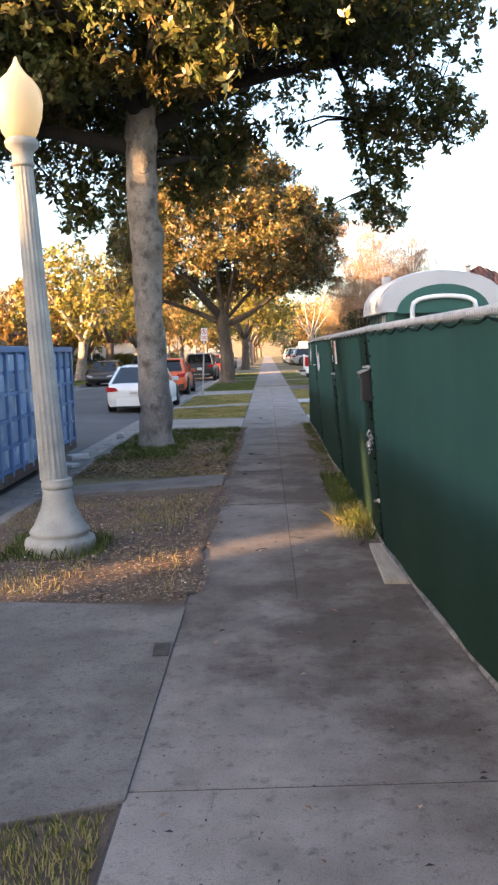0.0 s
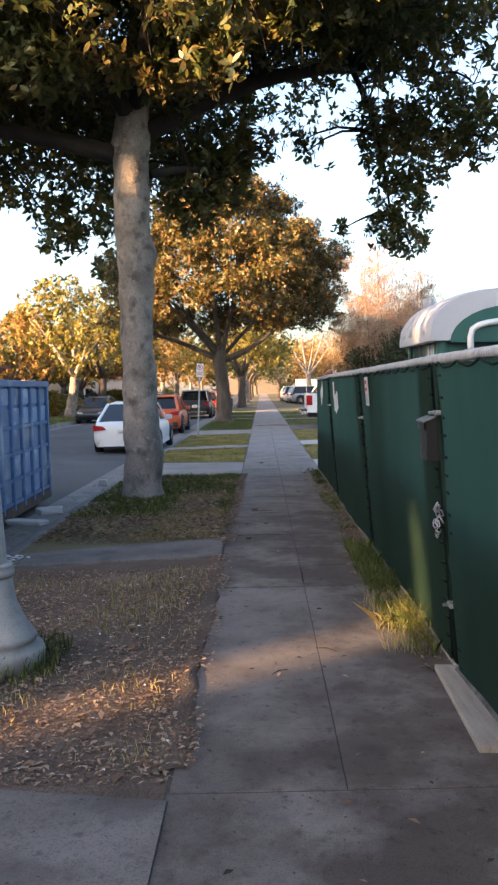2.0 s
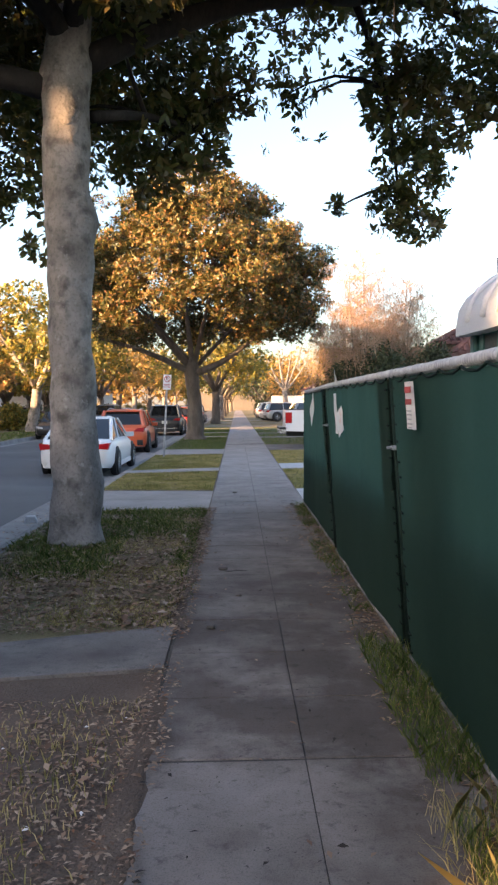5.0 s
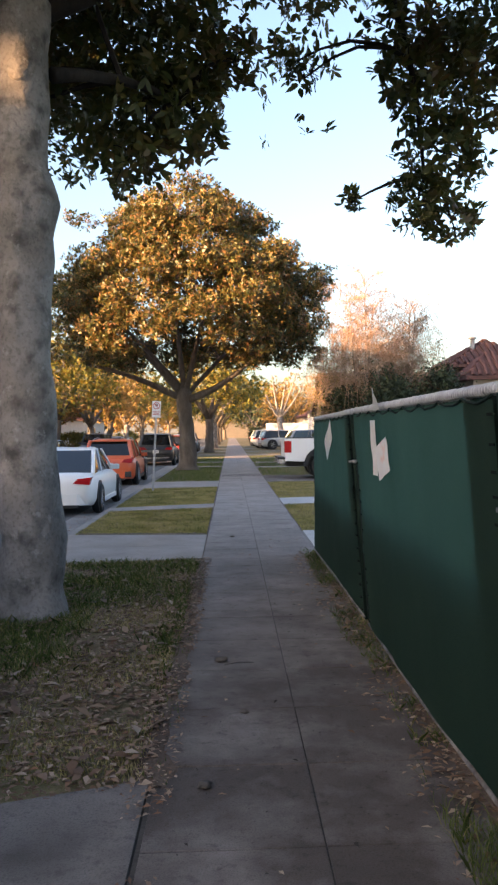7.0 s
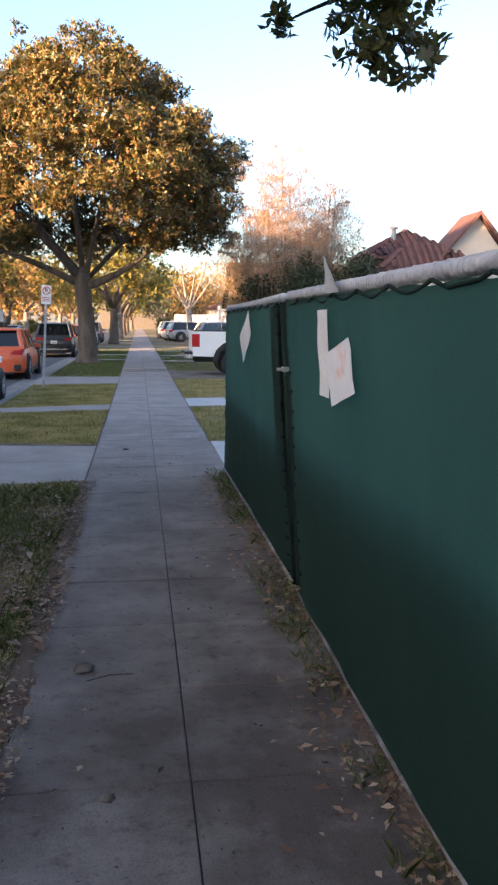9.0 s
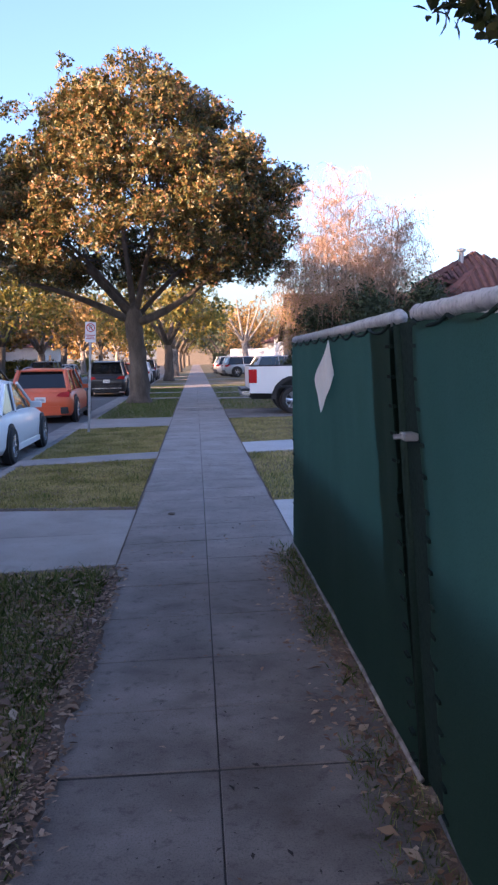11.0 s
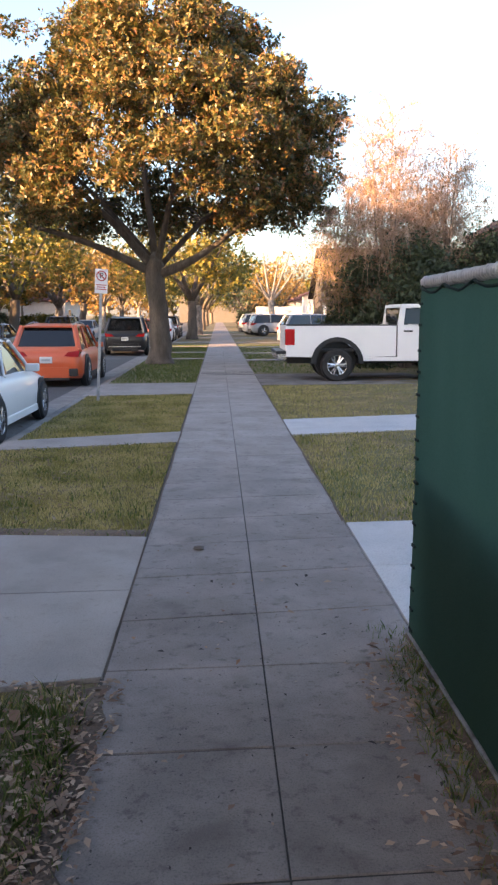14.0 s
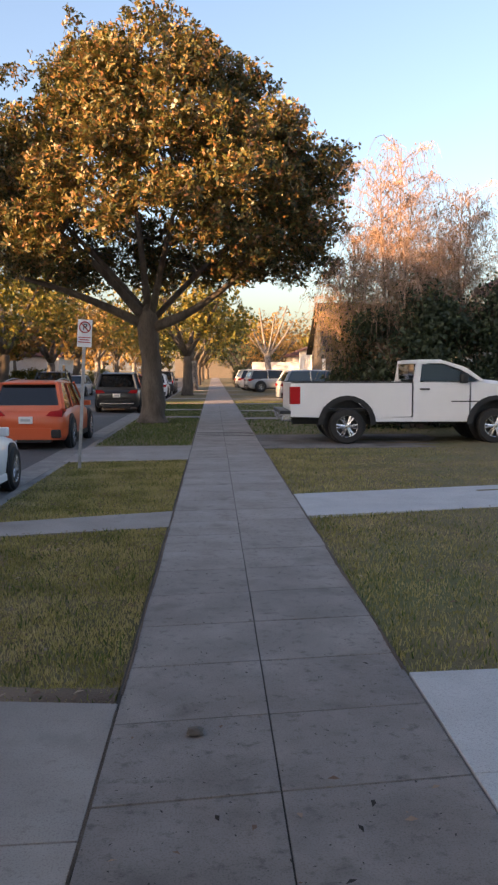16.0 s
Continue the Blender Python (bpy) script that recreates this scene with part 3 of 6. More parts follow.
def sheet(name, label, cat, corners, material, curl=0.012, seed=0):
    """A thin sheet on the fence over four (y, z) corners, slightly curled."""
    n = 8
    a, b, c, d = [Vector((0, *p)) for p in corners]
    bm = bmesh.new()
    front, back = [], []
    for i in range(n + 1):
        for j in range(n + 1):
            u, v = i / n, j / n
            p = a.lerp(b, u).lerp(d.lerp(c, u), v)
            x = fence_x(p.y) - lean(p.y) * p.z - 0.062 - curl * (abs(u - 0.5) * 2) ** 2 * noise.noise(Vector((seed, u * 2, v * 2))) - curl * 0.6 * noise.noise(Vector((u * 3, v * 3, seed)))
            front.append(bm.verts.new((x, p.y, p.z)))
            back.append(bm.verts.new((x + 0.0015, p.y, p.z)))
    for i in range(n):
        for j in range(n):
            q = [i * (n + 1) + j, (i + 1) * (n + 1) + j, (i + 1) * (n + 1) + j + 1, i * (n + 1) + j + 1]
            bm.faces.new([front[k] for k in q])
            bm.faces.new([back[k] for k in q[::-1]])
    return tagged(part(name, bm, material, None, smooth=True), label, cat)


sheet("paper_sheet", "blank white paper sheet hung askew on the fence screen", "paper", [(15.81, 1.755), (15.65, 1.56), (16.27, 1.315), (16.52, 1.515)], M_PAPER, 0.008, 1)
sheet("paper_strip", "long weathered newspaper strip tied to the fence screen", "paper", [(12.84, 1.71), (12.64, 1.71), (12.68, 1.33), (12.87, 1.33)], M_PAPER, 0.008, 2)
sheet("plastic_sleeve", "white plastic sleeve with faded orange print on the fence", "paper", [(12.70, 1.52), (12.30, 1.60), (12.23, 1.39), (12.63, 1.30)], M_PAPER_P, 0.008, 3)
sheet("paper_flag", "pointed scrap of grey paper stuck over the fence rail", "paper", [(12.66, 1.93), (12.64, 1.93), (12.42, 1.775), (12.65, 1.775)], M_GREYP, 0.01, 4)
board = thing("warning_sign", "red and white printed warning notice on the fence", "sign", (0, 0, 0))
sg = sheet("board", "", "", [(9.60, 1.735), (9.38, 1.735), (9.38, 1.475), (9.60, 1.475)], M_PAPER, 0.002, 5)
sg.parent = board
for zz, hh, m, w in ((1.69, 0.035, M_RED, 0.075), (1.625, 0.03, M_RED, 0.075), (1.575, 0.008, M_GREYP, 0.06), (1.555, 0.008, M_GREYP, 0.07), (1.53, 0.008, M_GREYP, 0.05), (1.505, 0.008, M_GREYP, 0.065), (1.485, 0.008, M_GREYP, 0.04)):
    x = fence_x(9.49) - lean(9.49) * zz - 0.071
    part("print_bar", box(bmesh.new(), (x - 0.001, 9.49 - w, zz - hh / 2), (x + 0.001, 9.49 + w, zz + hh / 2)), m, board)

# plank at the gate foot
pl = part("plank", box(bmesh.new(), (-0.10, -0.55, 0), (0.11, 0.55, 0.035), 0.006), M_WOOD, None)
pl.matrix_world = pose(0.735, 6.06, 0.0, 0, 1.0, -1.5)
tagged(pl, "short weathered grey plank lying beside the gate", "plank")


# ---- lamp post ----
lamp = thing("street_lamp", "fluted weathered concrete street lamp with acorn globe", "street lamp", (-2.0, 6.86, -0.02))
part("base", lathe(bmesh.new(), [(0.30, 0.0), (0.305, 0.09), (0.295, 0.125), (0.245, 0.14), (0.25, 0.165), (0.262, 0.18), (0.25, 0.205), (0.215, 0.25), (0.185, 0.31), (0.145, 0.40), (0.128, 0.50), (0.122, 0.56)], 24), M_LAMP, lamp, smooth=True)
part("collar", lathe(bmesh.new(), [(0.122, 0.0), (0.136, 0.015), (0.136, 0.045), (0.125, 0.06), (0.132, 0.075), (0.12, 0.09)], 24), M_LAMP, lamp, smooth=True).location = (0, 0, 0.555)
shaft = part("shaft", lathe(bmesh.new(), [(0.118 - 0.038 * k / 14, 0.64 + 2.62 * k / 14) for k in range(15)], 32, 0.07), M_LAMP, lamp)
shaft.rotation_euler = (0, radians(-2.2), 0)
head = part("capital", lathe(bmesh.new(), [(0.08, 0), (0.10, 0.02), (0.085, 0.05), (0.085, 0.12), (0.13, 0.16), (0.14, 0.20), (0.12, 0.23)], 24), M_LAMP, lamp, smooth=True)
head.location = (-0.125, 0, 3.25)
m_globe = mat("milky globe", (0.88, 0.78, 0.54), (0.84, 0.73, 0.48), 3, 0.35, trans=0.40, speck=0.97)
globe = part("globe", lathe(bmesh.new(), [(0.11, 0.0), (0.145, 0.06), (0.185, 0.18), (0.20, 0.30), (0.185, 0.40), (0.13, 0.48), (0.075, 0.53), (0.05, 0.57), (0.03, 0.60), (0.008, 0.66)], 24), m_globe, lamp, "amber milky glass acorn globe", smooth=True)
globe.location = (-0.135, 0, 3.47)


# ---- trees ----
def tree(name, label, base, trunk, limbs, clumps, material, bark, n_tips, per, leaf, seed, category="tree", crown="crown", drop=None, limb_bark=None, twigs=60, plain=True):
    """trunk: (offset, radius) points; limbs: (points, r0, r1); clumps: (centre, radii, weight)."""
    rng = np.random.default_rng(seed)
    th = thing(name, label, category, base)
    tp = [Vector(p) for p, _ in trunk]
    pts, rad = [], []
    for k in range(len(tp) - 1):
        for q in range(4):
            pts.append(tp[k].lerp(tp[k + 1], q / 4))
            rad.append(trunk[k][1] + (trunk[k + 1][1] - trunk[k][1]) * q / 4)
    pts.append(tp[-1])
    rad.append(trunk[-1][1])
    part("trunk", tube(bmesh.new(), pts, rad, 20, True, 0.22), bark, th, smooth=True)
    for lp, r0, r1 in limbs:
        k = len(lp)
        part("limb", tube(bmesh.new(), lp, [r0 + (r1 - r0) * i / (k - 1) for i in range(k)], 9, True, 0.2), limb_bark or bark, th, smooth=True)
    w = np.array([c[2] for c in clumps], float)
    counts = np.maximum(1, (w / w.sum() * n_tips)).astype(int)
    tips = []
    for (c, r, _), n in zip(clumps, counts):
        v = rng.normal(size=(n, 3))
        v /= np.linalg.norm(v, axis=1)[:, None]
        v *= (rng.uniform(0.25, 1, (n, 1)) ** 0.45) * (0.82 + 0.3 * rng.random((n, 1)))
        tips.append(np.array(c) + v * np.array(r))
    allt = np.concatenate(tips)
    if drop is not None:
        allt = allt[~drop(allt)]
    v, f = rosettes(rng, allt, per, *leaf, plain)
    raw(crown, v, f, material, th)
    bm = bmesh.new()
    ends = [Vector(lp[-1]) for lp, _, _ in limbs] + [Vector(lp[len(lp) // 2]) for lp, _, _ in limbs]
    for c, r, _ in clumps[:twigs]:
        if drop is not None and drop(np.array([c])).any():
            continue
        c = Vector(c)
        e = min(ends, key=lambda q: (q - c).length)
        tube(bm, bend(e, c, 0.12 * (e - c).length, 5, rng.uniform(-0.2, 0.2)), [0.035, 0.028, 0.022, 0.016, 0.010], 5, False)
        for _ in range(5):
            t = c + Vector(rng.normal(size=3)) * 0.36 * Vector(r).length / 1.7
            tube(bm, bend(c, t, 0.03, 4, rng.uniform(-0.08, 0.08)), [0.012, 0.010, 0.007, 0.004], 4, False)
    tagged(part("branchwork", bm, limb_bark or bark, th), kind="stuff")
    return th


def dome(rng, c, r, n, size, low=-0.35, hollow=0.72):
    """Clump places over a dome's shell and a few inside it."""
    out = []
    while len(out) < n:
        v = Vector(rng.normal(size=3)).normalized()
        if v.z < low:
            continue
        k = rng.uniform(hollow, 1.0)
        s = size * rng.uniform(0.7, 1.3)
        out.append(((c[0] + v.x * r[0] * k, c[1] + v.y * r[1] * k, c[2] + v.z * r[2] * k), (s, s, s * 0.75), s * s))
    return out


# near magnolia (base at -2.17, 14.65); offsets are from its foot
rg = np.random.default_rng(4)
T1 = (-2.17, 14.65, -0.03)
trunk1 = [((0, 0, 0), 0.36), ((0.0, 0, 0.25), 0.30), ((-0.02, 0, 1.2), 0.272), ((-0.05, 0, 2.3), 0.255), ((-0.05, 0, 3.0), 0.262), ((-0.05, 0, 3.45), 0.275), ((-0.03, 0, 3.72), 0.315), ((-0.07, 0, 4.05), 0.268), ((-0.08, 0.0, 4.4), 0.275), ((-0.06, 0.0, 5.4), 0.27), ((0.0, 0.05, 6.1), 0.25)]
limbs1 = [
    (bend((0, 0.05, 5.5), (3.55, 1.9, 7.15), 0.25, 9, 0.15), 0.17, 0.09),
    (bend((3.5, 1.9, 7.15), (4.3, 2.9, 4.9), 0.1, 7, 0.12), 0.06, 0.02),
    (bend((3.5, 1.9, 7.15), (5.9, 2.4, 6.6), 0.3, 6), 0.07, 0.02),
    (bend((-0.05, 0, 5.2), (-4.2, -0.8, 5.9), 0.1, 8, 0.2), 0.15, 0.06),
    (bend((0, 0.1, 5.9), (-2.6, 3.0, 8.6), 0.2, 7), 0.16, 0.05),
    (bend((0, 0.1, 6.0), (1.5, 2.0, 9.0), 0.2, 7), 0.17, 0.05),
    (bend((0, 0.0, 5.8), (1.2, -3.0, 8.0), 0.3, 7), 0.13, 0.04),
    (bend((0, 0.0, 5.7), (-1.8, -3.2, 7.6), 0.3, 7), 0.13, 0.04),
    (bend((0.2, 0.2, 5.0), (1.3, 1.6, 5.3), 0.1, 5), 0.07, 0.03),
]
clumps1 = dome(rg, (0.2, 0.6, 6.7), (5.6, 5.0, 3.8), 170, 1.0, -0.16, 0.42)
for _ in range(8):
    q = Vector((rg.uniform(-3.6, 1.6), rg.uniform(-2.6, 2.6), rg.uniform(6.0, 7.8)))
    clumps1.append((tuple(q), (0.8, 0.8, 0.55), 1.1))
clumps1 += [
    ((4.62, 2.6, 5.9), (0.95, 0.8, 0.75), 1.90), ((5.22, 2.7, 6.5), (1.0, 0.9, 0.7), 2.02), ((4.52, 2.7, 5.1), (0.6, 0.5, 0.55), 0.89),
    ((4.22, 2.9, 4.55), (0.42, 0.4, 0.42), 0.46), ((4.67, 3.0, 4.35), (0.45, 0.4, 0.32), 0.43), ((5.92, 2.5, 6.1), (0.6, 0.6, 0.5), 0.76), ((3.92, 2.4, 6.4), (0.7, 0.6, 0.5), 0.89),
    ((3.42, 3.3, 4.66), (0.17, 0.15, 0.15), 0.08), ((2.75, 2.4, 5.9), (0.16, 0.15, 0.16), 0.06), ((2.55, 2.3, 6.0), (0.13, 0.13, 0.14), 0.05),
    ((0.9, 1.6, 5.35), (0.9, 0.8, 0.7), 1.52), ((1.45, 1.7, 5.2), (0.6, 0.6, 0.55), 0.89), ((0.75, 1.7, 4.75), (0.55, 0.5, 0.4), 0.63), ((1.3, 1.8, 5.9), (0.7, 0.7, 0.5), 1.01), ((1.9, 1.6, 5.75), (0.35, 0.35, 0.3), 0.31),
    ((-1.0, 1.5, 4.75), (0.75, 0.7, 0.65), 1.14), ((-1.5, 1.4, 4.35), (0.5, 0.45, 0.4), 0.51), ((-1.9, 1.2, 5.2), (0.9, 0.8, 0.6), 1.26), ((-3.2, 0.8, 5.6), (1.1, 1.0, 0.7), 1.52), ((-0.45, 1.2, 5.3), (0.5, 0.6, 0.5), 0.63),
    ((-0.35, -1.0, 6.15), (0.55, 0.45, 0.35), 0.75), ((0.45, -0.9, 6.05), (0.5, 0.4, 0.35), 0.7), ((-1.1, -1.3, 6.0), (0.7, 0.5, 0.35), 0.8), ((1.1, -0.9, 6.2), (0.5, 0.5, 0.35), 0.6), ((-2.2, -1.2, 6.0), (0.8, 0.6, 0.4), 0.8), ((-3.2, -1.0, 5.9), (0.8, 0.6, 0.4), 0.8),
    ((-0.75, 1.9, 3.85), (0.35, 0.35, 0.25), 0.23), ((-4.3, -0.4, 5.9), (1.1, 1.0, 0.7), 1.52),
]


def open_sky1(t):
    """Gaps between the crown's lower limbs and over the footpath."""
    gap = (t[:, 0] > 1.75) & (t[:, 0] < 3.7) & (t[:, 2] < np.where(t[:, 1] > 0.3, 7.3, 6.5)) & (rg.random(len(t)) < 0.97)
    for c in ((2.75, 2.4, 5.9), (2.55, 2.3, 6.0), (3.42, 3.3, 4.66), (1.9, 1.6, 5.75)):
        gap &= ~(np.abs(t - np.array(c)).max(1) < 0.32)
    gap |= (t[:, 0] > 3.3) & (t[:, 2] < 6.6) & (t[:, 1] < 1.5)
    low = (t[:, 2] < 5.9) & (np.abs(t[:, 0]) < 0.5) & (t[:, 1] < 0.4)
    return gap | low


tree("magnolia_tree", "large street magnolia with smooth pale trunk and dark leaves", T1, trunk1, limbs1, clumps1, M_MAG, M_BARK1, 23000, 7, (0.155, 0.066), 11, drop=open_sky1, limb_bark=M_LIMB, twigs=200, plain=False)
# sawn-off stubs on the pale trunk
stub = bmesh.new()
tube(stub, [(0.0, -0.18, 0), (0.015, -0.30, 0.03)], [0.13, 0.085], 12)
st = part("branch_stub", stub, M_BARK1, bpy.data.objects["magnolia_tree"], "sawn branch stub", smooth=True)
st.location = (-0.02, 0.03, 4.82)

# second magnolia
T2 = (-2.2, 43.0, -0.03)
rg = np.random.default_rng(9)
trunk2 = [((0, 0, 0), 0.56), ((0, 0, 0.3), 0.40), ((-0.03, 0, 1.5), 0.33), ((-0.12, 0, 2.5), 0.32), ((-0.15, 0, 3.05), 0.35), ((-0.15, 0, 3.4), 0.30), ((-0.15, 0.05, 3.65), 0.18), ((-0.15, 0.05, 3.8), 0.06)]
limbs2 = [
    (bend((-0.15, 0, 3.0), (2.9, -0.8, 4.75), -0.25, 8), 0.184, 0.064),
    (bend((-0.2, 0, 3.1), (-4.2, -0.6, 4.6), 0.15, 8), 0.160, 0.064),
    (bend((-0.15, 0.1, 3.2), (-2.6, -1.2, 5.8), 0.1, 7), 0.168, 0.064),
    (bend((-0.1, 0.1, 3.2), (0.8, -1.5, 6.5), 0.1, 7), 0.128, 0.056),
    (bend((-0.1, 0.2, 3.2), (-0.8, 1.5, 8.5), 0.1, 7), 0.144, 0.048),
    (bend((-0.1, 0.2, 3.2), (3.0, 2.5, 6.5), 0.1, 7), 0.112, 0.048),
    (bend((2.9, -0.8, 4.75), (4.6, -0.6, 6.4), 0.1, 5), 0.064, 0.024),
    (bend((-0.1, 0.2, 3.4), (-4.0, 2.0, 7.5), 0.1, 7), 0.112, 0.048),
]
ZP, RP = (4.6, 5.3, 6.4, 8.0, 9.1, 10.2, 11.3, 12.3), (4.3, 5.3, 5.8, 5.7, 4.7, 3.6, 2.4, 1.0)
clumps2 = []
while len(clumps2) < 460:
    z, a = rg.uniform(4.6, 12.2), rg.uniform(0, 2 * math.pi)
    r = float(np.interp(z, ZP, RP))
    if rg.random() > r / 5.8:
        continue
    k = rg.uniform(0.45, 1.0) ** 0.6 * (1 + 0.10 * noise.noise(Vector((math.cos(a) * 1.6, math.sin(a) * 1.6, z * 0.5))))
    x, y = math.cos(a) * r * k * (1.04 if math.cos(a) > 0 else 0.98), math.sin(a) * r * k * 0.9
    if z < 5.0 and abs(x + 0.2) < 1.5 and y < 2:
        continue
    q = rg.uniform(0.45, 0.95)
    clumps2.append(((x, y, z), (q, q, q * 0.72), q * q))
clumps2 += [((-2.4, 0, 12.5), (0.35, 0.4, 0.35), 0.16), ((-4.9, 0.2, 11.0), (0.5, 0.5, 0.35), 0.28), ((-4.2, 0, 10.8), (0.6, 0.5, 0.4), 0.3), ((6.1, -0.3, 7.9), (0.5, 0.6, 0.45), 0.35), ((5.9, 0.3, 6.3), (0.5, 0.6, 0.5), 0.4), ((5.5, -0.4, 5.0), (0.6, 0.6, 0.35), 0.35), ((-5.6, 0, 5.2), (0.7, 0.8, 0.5), 0.5)]
tree("magnolia_tree", "broad street magnolia with golden sunlit crown and forked trunk", T2, trunk2, limbs2, clumps2, M_MAG2, M_BARK2, 29000, 6, (0.168, 0.078), 21, twigs=260)


def far_tree(base, height, radius, material, seed, label, name="street_tree", trunk_r=0.35, low=None, lean=0.0, n=6000, bark=M_BARK2, leaf=(0.30, 0.17)):
    rng = np.random.default_rng(seed)
    low = low or height * 0.42
    fork = (lean * low * 0.6, 0, low * 0.72)
    mid = (low + height) / 2
    trunk = [((0, 0, 0), trunk_r * 1.3), ((0, 0, 0.5), trunk_r), ((lean * low * 0.3, 0, low * 0.4), trunk_r * 0.85), (fork, trunk_r * 0.8)]
    limbs = []
    for k in range(5):
        a = k * 1.26 + rng.uniform(0, 0.8)
        limbs.append((bend(fork, (fork[0] + math.cos(a) * radius * 0.6, math.sin(a) * radius * 0.6, mid), 0.1, 5), trunk_r * 0.5, 0.06))
    cl = dome(rng, (lean * low, 0, mid - 0.1 * height), (radius, radius, (height - low) * 0.62), 34, radius * 0.33, -0.55, 0.5)
    return tree(name, label, base, trunk, limbs, cl, material, bark, n // 6, 6, leaf, seed, twigs=30)


far_tree((-2.0, 72, 0), 8.6, 4.6, M_FAR, 31, "street magnolia with yellow green crown", low=3.6)
far_tree((-1.9, 86, 0), 8.0, 4.4, M_FAR, 32, "street tree with sunlit pale trunk", low=3.4, bark=M_BARK1)
far_tree((-2.0, 110, 0), 9.0, 5.0, M_FARD, 33, "dark evergreen street tree", low=3.2)
far_tree((-2.0, 140, 0), 9.0, 5.5, M_FAR, 34, "far street tree with yellow green crown", low=3.0)
far_tree((4.0, 132, 0), 9.5, 5.0, M_FARD, 35, "dark round evergreen tree", low=2.0)
for k, (x, y, h, r, m, lean) in enumerate([(-12.6, 55, 8.8, 4.4, M_FAR, 0.15), (-12.8, 66, 9.0, 4.6, M_FAR, 0.1), (-12.6, 80, 7.6, 4.0, M_FARO, 0), (-12.8, 92, 9.5, 4.8, M_FAR, 0.1), (-13, 108, 9, 4.6, M_FARO, 0), (-13, 126, 10, 5, M_FAR, 0), (-13, 150, 10, 5.5, M_FARO, 0), (-13, 178, 11, 6, M_FAR, 0), (-20, 84, 7.0, 4.0, M_FARD, 0), (-23, 112, 10, 6, M_FARO, 0), (-18, 150, 11, 6.5, M_FARO, 0)]):
    far_tree((x, y, 0), h, r, m, 40 + k, "tree across the street with low sun on trunk and crown", low=h * 0.4, lean=lean, bark=M_BARK1 if k % 2 == 0 else M_BARK2)
for k, (x, y, h, r, m) in enumerate([(-17, 57, 7.5, 3.6, M_FARO), (-17.5, 67, 8, 3.8, M_FAR), (-17, 78, 7.5, 3.6, M_FAR), (-22, 76, 9, 4.5, M_FARO), (-24, 58, 8, 4, M_FARD), (3.5, 168, 9, 5, M_FARD), (-1.5, 175, 9, 5, M_FAR), (9, 150, 9, 5, M_FARO)]):
    far_tree((x, y, 0), h, r, m, 140 + k, "garden tree behind the street lots", name="garden_tree", low=h * 0.3)
for k in range(11):
    far_tree((-62 + 12.5 * k + (6 if k == 5 else 0), 228 + 9 * (k % 3), 0), 11 + k % 3, 8.0, (M_FARO, M_FAR, M_FARD)[k % 3], 170 + k, "far tree closing the end of the street", name="garden_tree", low=2.5, n=4200, leaf=(0.8, 0.5))


# ---- vehicles ----
def wheel(parent, x, y, r, w, side, spokes=5, rim_m=None):
    wh = part("wheel", lathe(bmesh.new(), [(r * 0.62, -w / 2), (r * 0.92, -w / 2), (r, -w * 0.36), (r, w * 0.36), (r * 0.92, w / 2), (r * 0.62, w / 2)], 28, 0, "x", False), M_RUBBER, parent, "black tyre", smooth=False)
    wh.location = (x, y, r)
    bm = bmesh.new()
    lathe(bm, [(r * 0.16, side * w * 0.30), (r * 0.16, side * w * 0.44), (r * 0.05, side * w * 0.46)], 12, 0, "x")
    for k in range(spokes):
        a = 2 * math.pi * k / spokes
        for d in (-0.16, 0.16):
            c, s, c2, s2 = math.cos(a + d * 1.6), math.sin(a + d * 1.6), math.cos(a + d), math.sin(a + d)
            tube(bm, [(side * w * 0.38, c * r * 0.12, s * r * 0.12), (side * w * 0.40, c2 * r * 0.64, s2 * r * 0.64)], [r * 0.075, r * 0.06], 5)
    ring = [(side * w * 0.42, math.cos(t) * r * 0.63, math.sin(t) * r * 0.63) for t in [2 * math.pi * i / 24 for i in range(25)]]
    tube(bm, ring, r * 0.045, 5, False)
    part("rim", bm, rim_m or M_CHROME, wh, "bright spoked rim")
    part("brake_disc", lathe(bmesh.new(), [(r * 0.6, -w * 0.1), (r * 0.6, w * 0.1)], 16, 0, "x"), M_BLACK, wh)
    return wh


